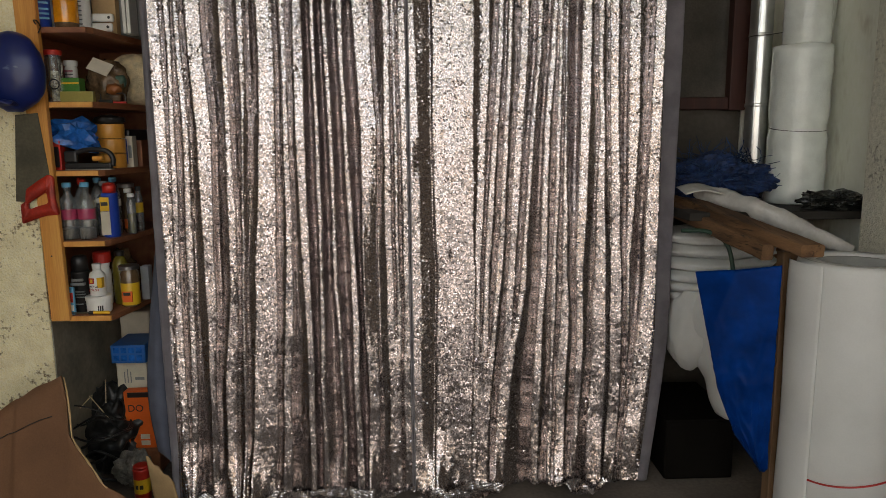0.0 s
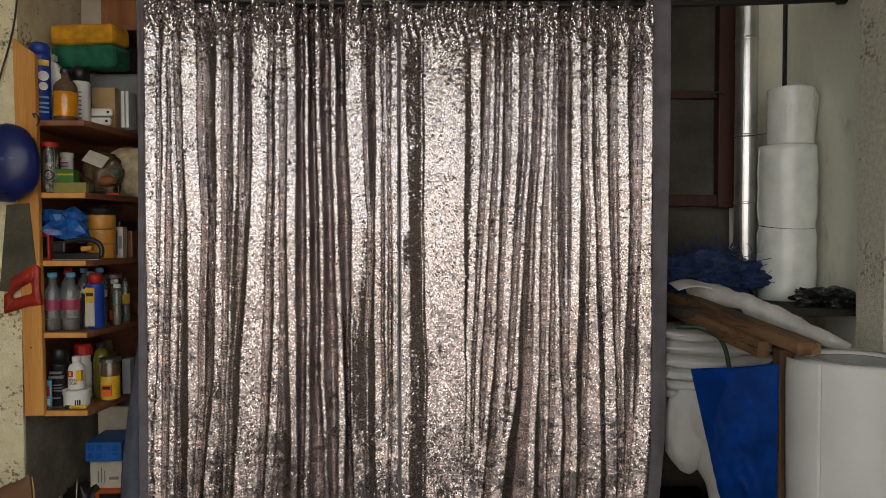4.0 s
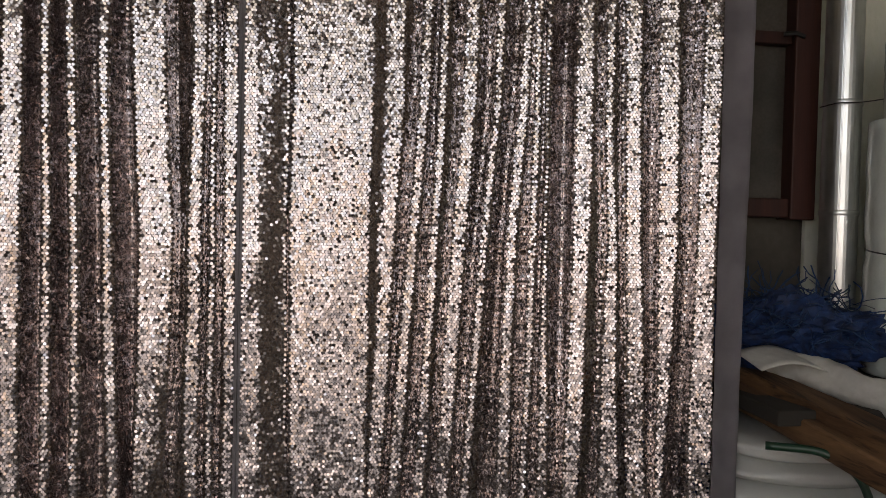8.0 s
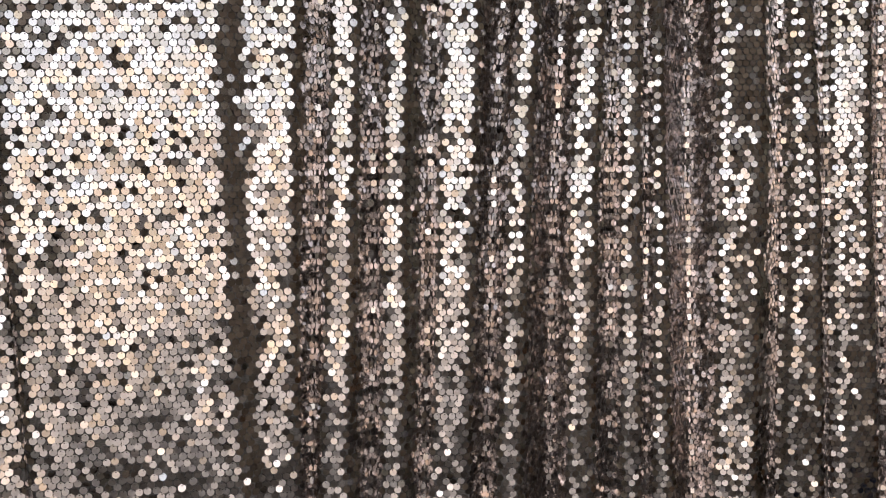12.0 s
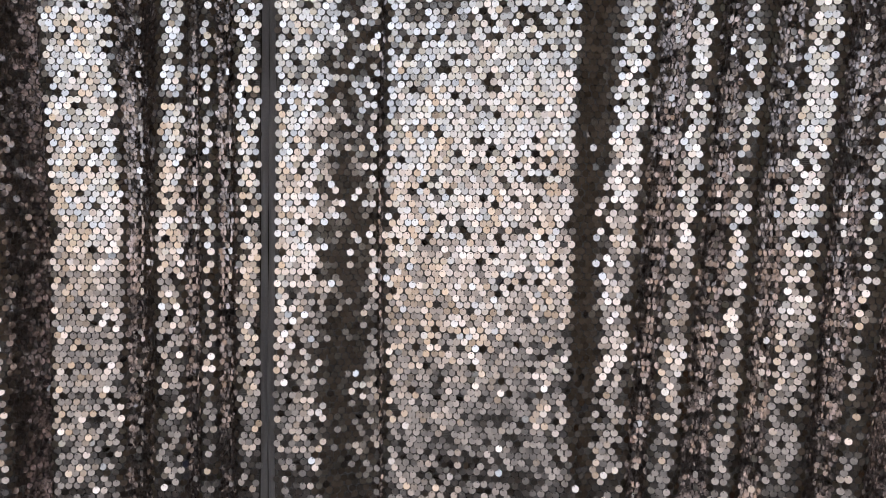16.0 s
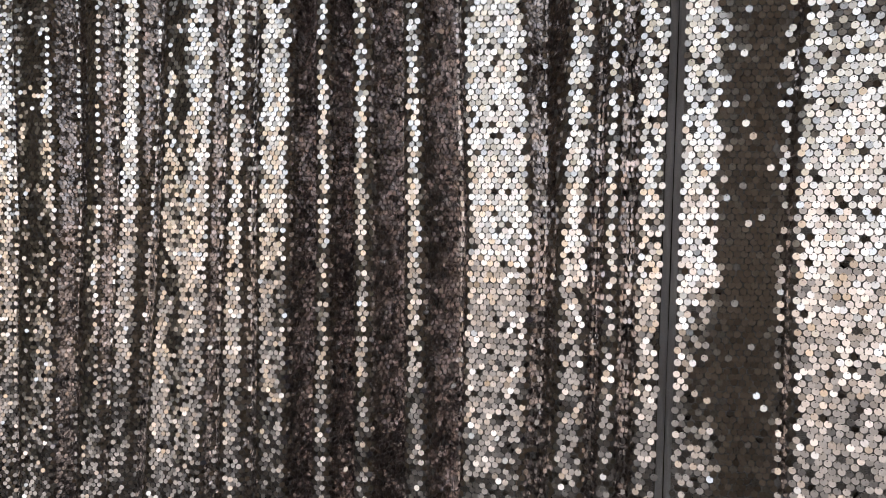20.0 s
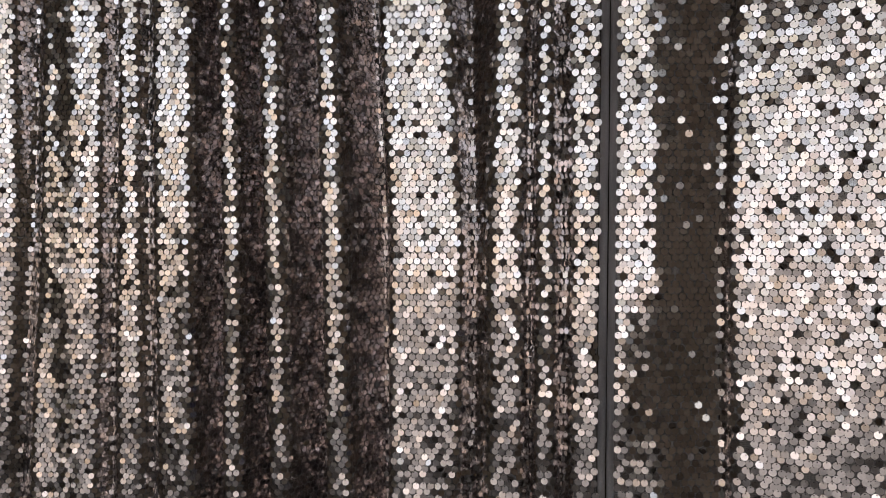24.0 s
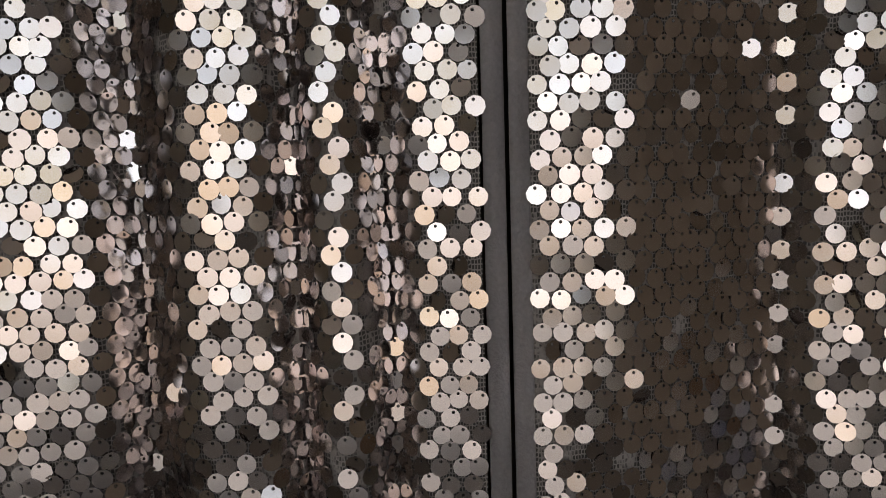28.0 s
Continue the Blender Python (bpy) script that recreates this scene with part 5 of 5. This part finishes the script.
part("beam", timber((0.025, -0.26, 0.99), (-0.09, 0.62, 1.085), 0.075, 0.036, 1), M_TIMBER, rack, "heavy sawn beam")
part("beam", timber((-0.040, -0.13, 0.966), (-0.137, 0.62, 1.058), 0.04, 0.05, 2), M_TIMBER, rack, "lower beam")

net = thing("fishing_net", "heap of dark blue netting on the rack", "net", (1.16, 2.72, 1.0505))
part("net_body", blob(0.21, 0.10, 0.10, 51, 0.4, 3.0, 5, 0.015), M_NET, net, soft=False).location = (0, 0, 0.086)
rng = random.Random(11)
bm = bmesh.new()
for k in range(320):
    a, e = rng.uniform(0, 6.28), rng.uniform(0.1, 1.3)
    c = Vector((0.21 * math.cos(a) * math.cos(e), 0.10 * math.sin(a) * math.cos(e), 0.085 + 0.105 * math.sin(e)))
    pts = [c]
    d = Vector((rng.uniform(-1, 1), rng.uniform(-0.6, 0.6), rng.uniform(-0.3, 0.5))).normalized()
    for j in range(4):
        d = (d + Vector((rng.uniform(-0.7, 0.7), rng.uniform(-0.7, 0.7), rng.uniform(-0.6, 0.4)))).normalized()
        pts.append(pts[-1] + d * 0.022)
    tube([(p.x, p.y, max(p.z, 0.003)) for p in pts], rng.uniform(0.0008, 0.0018), 4, bm=bm, caps=False)
tagged(part("net_cord", bm, M_ROPE, net), "tangled blue cords", kind="stuff")

t = thing("film_tube", "crumpled white film tube lying over the beam", "plastic film", (1.22, 2.45, 1.05))
line = bez([(-0.16, 0.19, 0.050), (-0.11, 0.12, 0.042), (-0.03, -0.03, 0.012), (0.075, -0.09, -0.040), (0.17, -0.125, -0.085), (0.245, -0.15, -0.122)], 10)
bm = tube(line, [0.022 + 0.013 * min(1, i / 10) - 0.012 * max(0, i / 50 - 0.5) / 0.5 for i in range(len(line))], 20)
for v in bm.verts:
    v.co.z += 0.009 * noise.noise(v.co * 22) - 0.007 * abs(noise.noise(v.co * 40))
    v.co.x += 0.006 * noise.noise(v.co * 26 + Vector((4, 0, 0)))
M_FILM = mat("crumpled_white_film", (0.60, 0.585, 0.55), 0.45, scale=12, amount=0.2, bump=0.5, fine=60)
part("tube", bm, M_FILM, t, soft=True)
sheet("end_fold", lambda u, v: Vector((-0.25 + 0.17 * u, 0.06 + 0.1 * v, 0.058 + 0.014 * math.sin(u * 4) + 0.02 * v)), 12, 6, M_FILM, t, "flat folded end", 0.003)
t = thing("black_bag", "crumpled black plastic sheet on the rack", "plastic sheet", (1.5, 2.48, 1.0505))
part("sheet", blob(0.105, 0.09, 0.035, 61, 0.5, 2.6, 4, 0.006), mat("black_film", (0.012, 0.014, 0.013), 0.25, scale=30, amount=0.5, bump=0.6), t, soft=False).location = (0, 0, 0.03)

t = thing("tarpaulin", "blue tarpaulin piece hanging from the beam", "tarpaulin", (1.1, 2.0, 0.25))
def tarp(u, v):
    # v runs down from the hung edge; the left side draws in towards a tip
    left = -0.230 + 0.080 * v + 0.10 * v ** 4
    right = -0.034 + 0.004 * v
    x = left + (right - left) * u
    z = 0.645 + 0.045 * u - (0.645 + 0.045 * u - 0.02 - 0.05 * abs(u - 0.55)) * v
    y = 0.10 * (1 - u) * (1 - 0.6 * v) + 0.006 * math.sin(u * 5 + v * 3) + 0.014 * abs(noise.noise(Vector((u * 4.1, v * 7.3, 2.0)))) * v ** 1.5 * (1.25 - u) + 0.008 * abs(noise.noise(Vector((u * 9.0, v * 15.0, 7.0)))) * v ** 2 * (1.2 - u)
    y += 0.10 * max(0.0, 0.46 - u - 1.3 * v) + 0.05 * max(0.0, math.sin(v * 24 + u * 5)) ** 3 * max(0.0, v - 0.45) * (1.1 - u) + 0.012 * abs(noise.noise(Vector((u * 6.0 + v * 4, v * 9.0, 3.0)))) * min(1, v * 2)
    return Vector((x, y - 0.005, z))
sheet("sheet", tarp, 36, 70, M_TARP, t, "", 0.0012)
part("edge_band", tube([tarp(0, k / 30) for k in range(31)], 0.0016, 6), M_TARP, t, "stitched edge")
part("edge_band", tube([tarp(k / 20, 0) for k in range(21)], 0.0016, 6), M_TARP, t, "stitched edge")
t = thing("foam_bundle", "bulging bundle of white foam sheet stuffed under the beam", "foam", (1.02, 2.52, 0.25))
for k, (x, y, z, rx, rz) in enumerate(((0.10, 0.09, 0.685, 0.23, 0.036), (0.11, 0.08, 0.636, 0.24, 0.038), (0.10, 0.08, 0.588, 0.245, 0.037), (0.10, 0.075, 0.542, 0.24, 0.038), (0.09, 0.085, 0.498, 0.22, 0.037), (0.07, 0.09, 0.458, 0.18, 0.029), (0.05, 0.12, 0.412, 0.13, 0.030))):
    part("fold", blob(rx, 0.17, rz, 71 + k, 0.10, 1.4, 4), M_FOAM, t, soft=True).location = (x + 0.02, y + 0.06, z)
bm = tube(bez([(0.03, 0.06, 0.48), (0.06, 0.03, 0.38), (0.12, 0.0, 0.22), (0.15, -0.01, 0.09), (0.165, 0.0, 0.02)], 8), [0.085 - 0.03 * abs(i / 16 - 0.9) for i in range(33)], 18)
for v in bm.verts:
    v.co += 0.022 * Vector((noise.noise(v.co * 9), noise.noise(v.co * 9 + Vector((3, 0, 0))), noise.noise(v.co * 9 + Vector((0, 5, 0)))))
part("tail", bm, M_FOAM, t, soft=True)
part("fold", blob(0.095, 0.08, 0.17, 77, 0.16, 1.5, 4), M_FOAM, t, soft=True).location = (0.02, 0.05, 0.34)
part("tail", blob(0.07, 0.06, 0.12, 75, 0.2, 1.8, 4), M_FOAM, t, soft=True).location = (0.10, -0.02, 0.36)
# added box fills the dark gap under the foam; near-black colour stands for shade
t = carton("crate", "black filler box under the foam, shade put into its colour", 0.93, 1.2, 2.5, 2.9, 0.0, 0.24, plain("shade_black_board", (0.008, 0.007, 0.006), 0.95, spec=0.05), "crate")
part("lid", box(-0.14, 0.14, -0.205, 0.205, 0.2405, 0.248, 0.002), plain("shade_black_lid", (0.008, 0.007, 0.006), 0.95, spec=0.05), t)
t = thing("hose", "dark green hose looping over the foam", "hose", (1.0, 2.36, 0.8))
part("hose", tube(bez([(-0.08, 0.05, 0.19), (0.0, 0.0, 0.19), (0.05, -0.03, 0.15), (0.068, -0.05, 0.06), (0.07, -0.06, -0.02)], 8), 0.0075, 10), M_HOSE, t, soft=True)

big = thing("foam_roll", "big white foam roll standing on end, tied with red string", "foam roll", (1.29, 1.98, 0.0))
part("roll", turned([(0.115, 0.0), (0.160, 0.0), (0.1645, 0.006), (0.1645, 0.945), (0.160, 0.955), (0.120, 0.957), (0.115, 0.95), (0.115, 0.0)], 64), M_FOAM, big, soft=True)
part("core", turned([(0.112, 0.0), (0.1148, 0.0), (0.1148, 0.948), (0.106, 0.946), (0.106, 0.0)], 48), plain("grey_core", (0.33, 0.33, 0.31), 0.8), big, "grey inner layer", soft=True)
part("winding", turned([(0.145, 0.9572), (0.148, 0.9585), (0.151, 0.9572)], 48), plain("grey_edge", (0.45, 0.45, 0.43), 0.8), big)
def loose(u, v):
    a = math.pi * (0.90 + 0.25 * u)
    r = 0.171 + 0.016 * (0.85 + 0.15 * v) * max(0.0, 1 - u) + 0.002 * math.sin(9 * v) * (1 - u)
    return Vector((r * math.cos(a), r * math.sin(a), 0.004 + 0.948 * v))
sheet("loose_end", loose, 14, 16, M_FOAM, big, "loose outer layer", 0.004)
part("string", tube([(0.1685 * math.cos(a), 0.1685 * math.sin(a), 0.325 + 0.02 * math.cos(a + 0.6) - 0.01 * math.sin(2 * a)) for a in np.linspace(0, 6.283, 60)], 0.0028, 6), M_RED, big)

t = setting("trim_corner", box(1.606, 1.6195, 2.992, 3.0045, 1.86, 3.1), M_INK, "dark open joint in the corner of the wall", "joint")
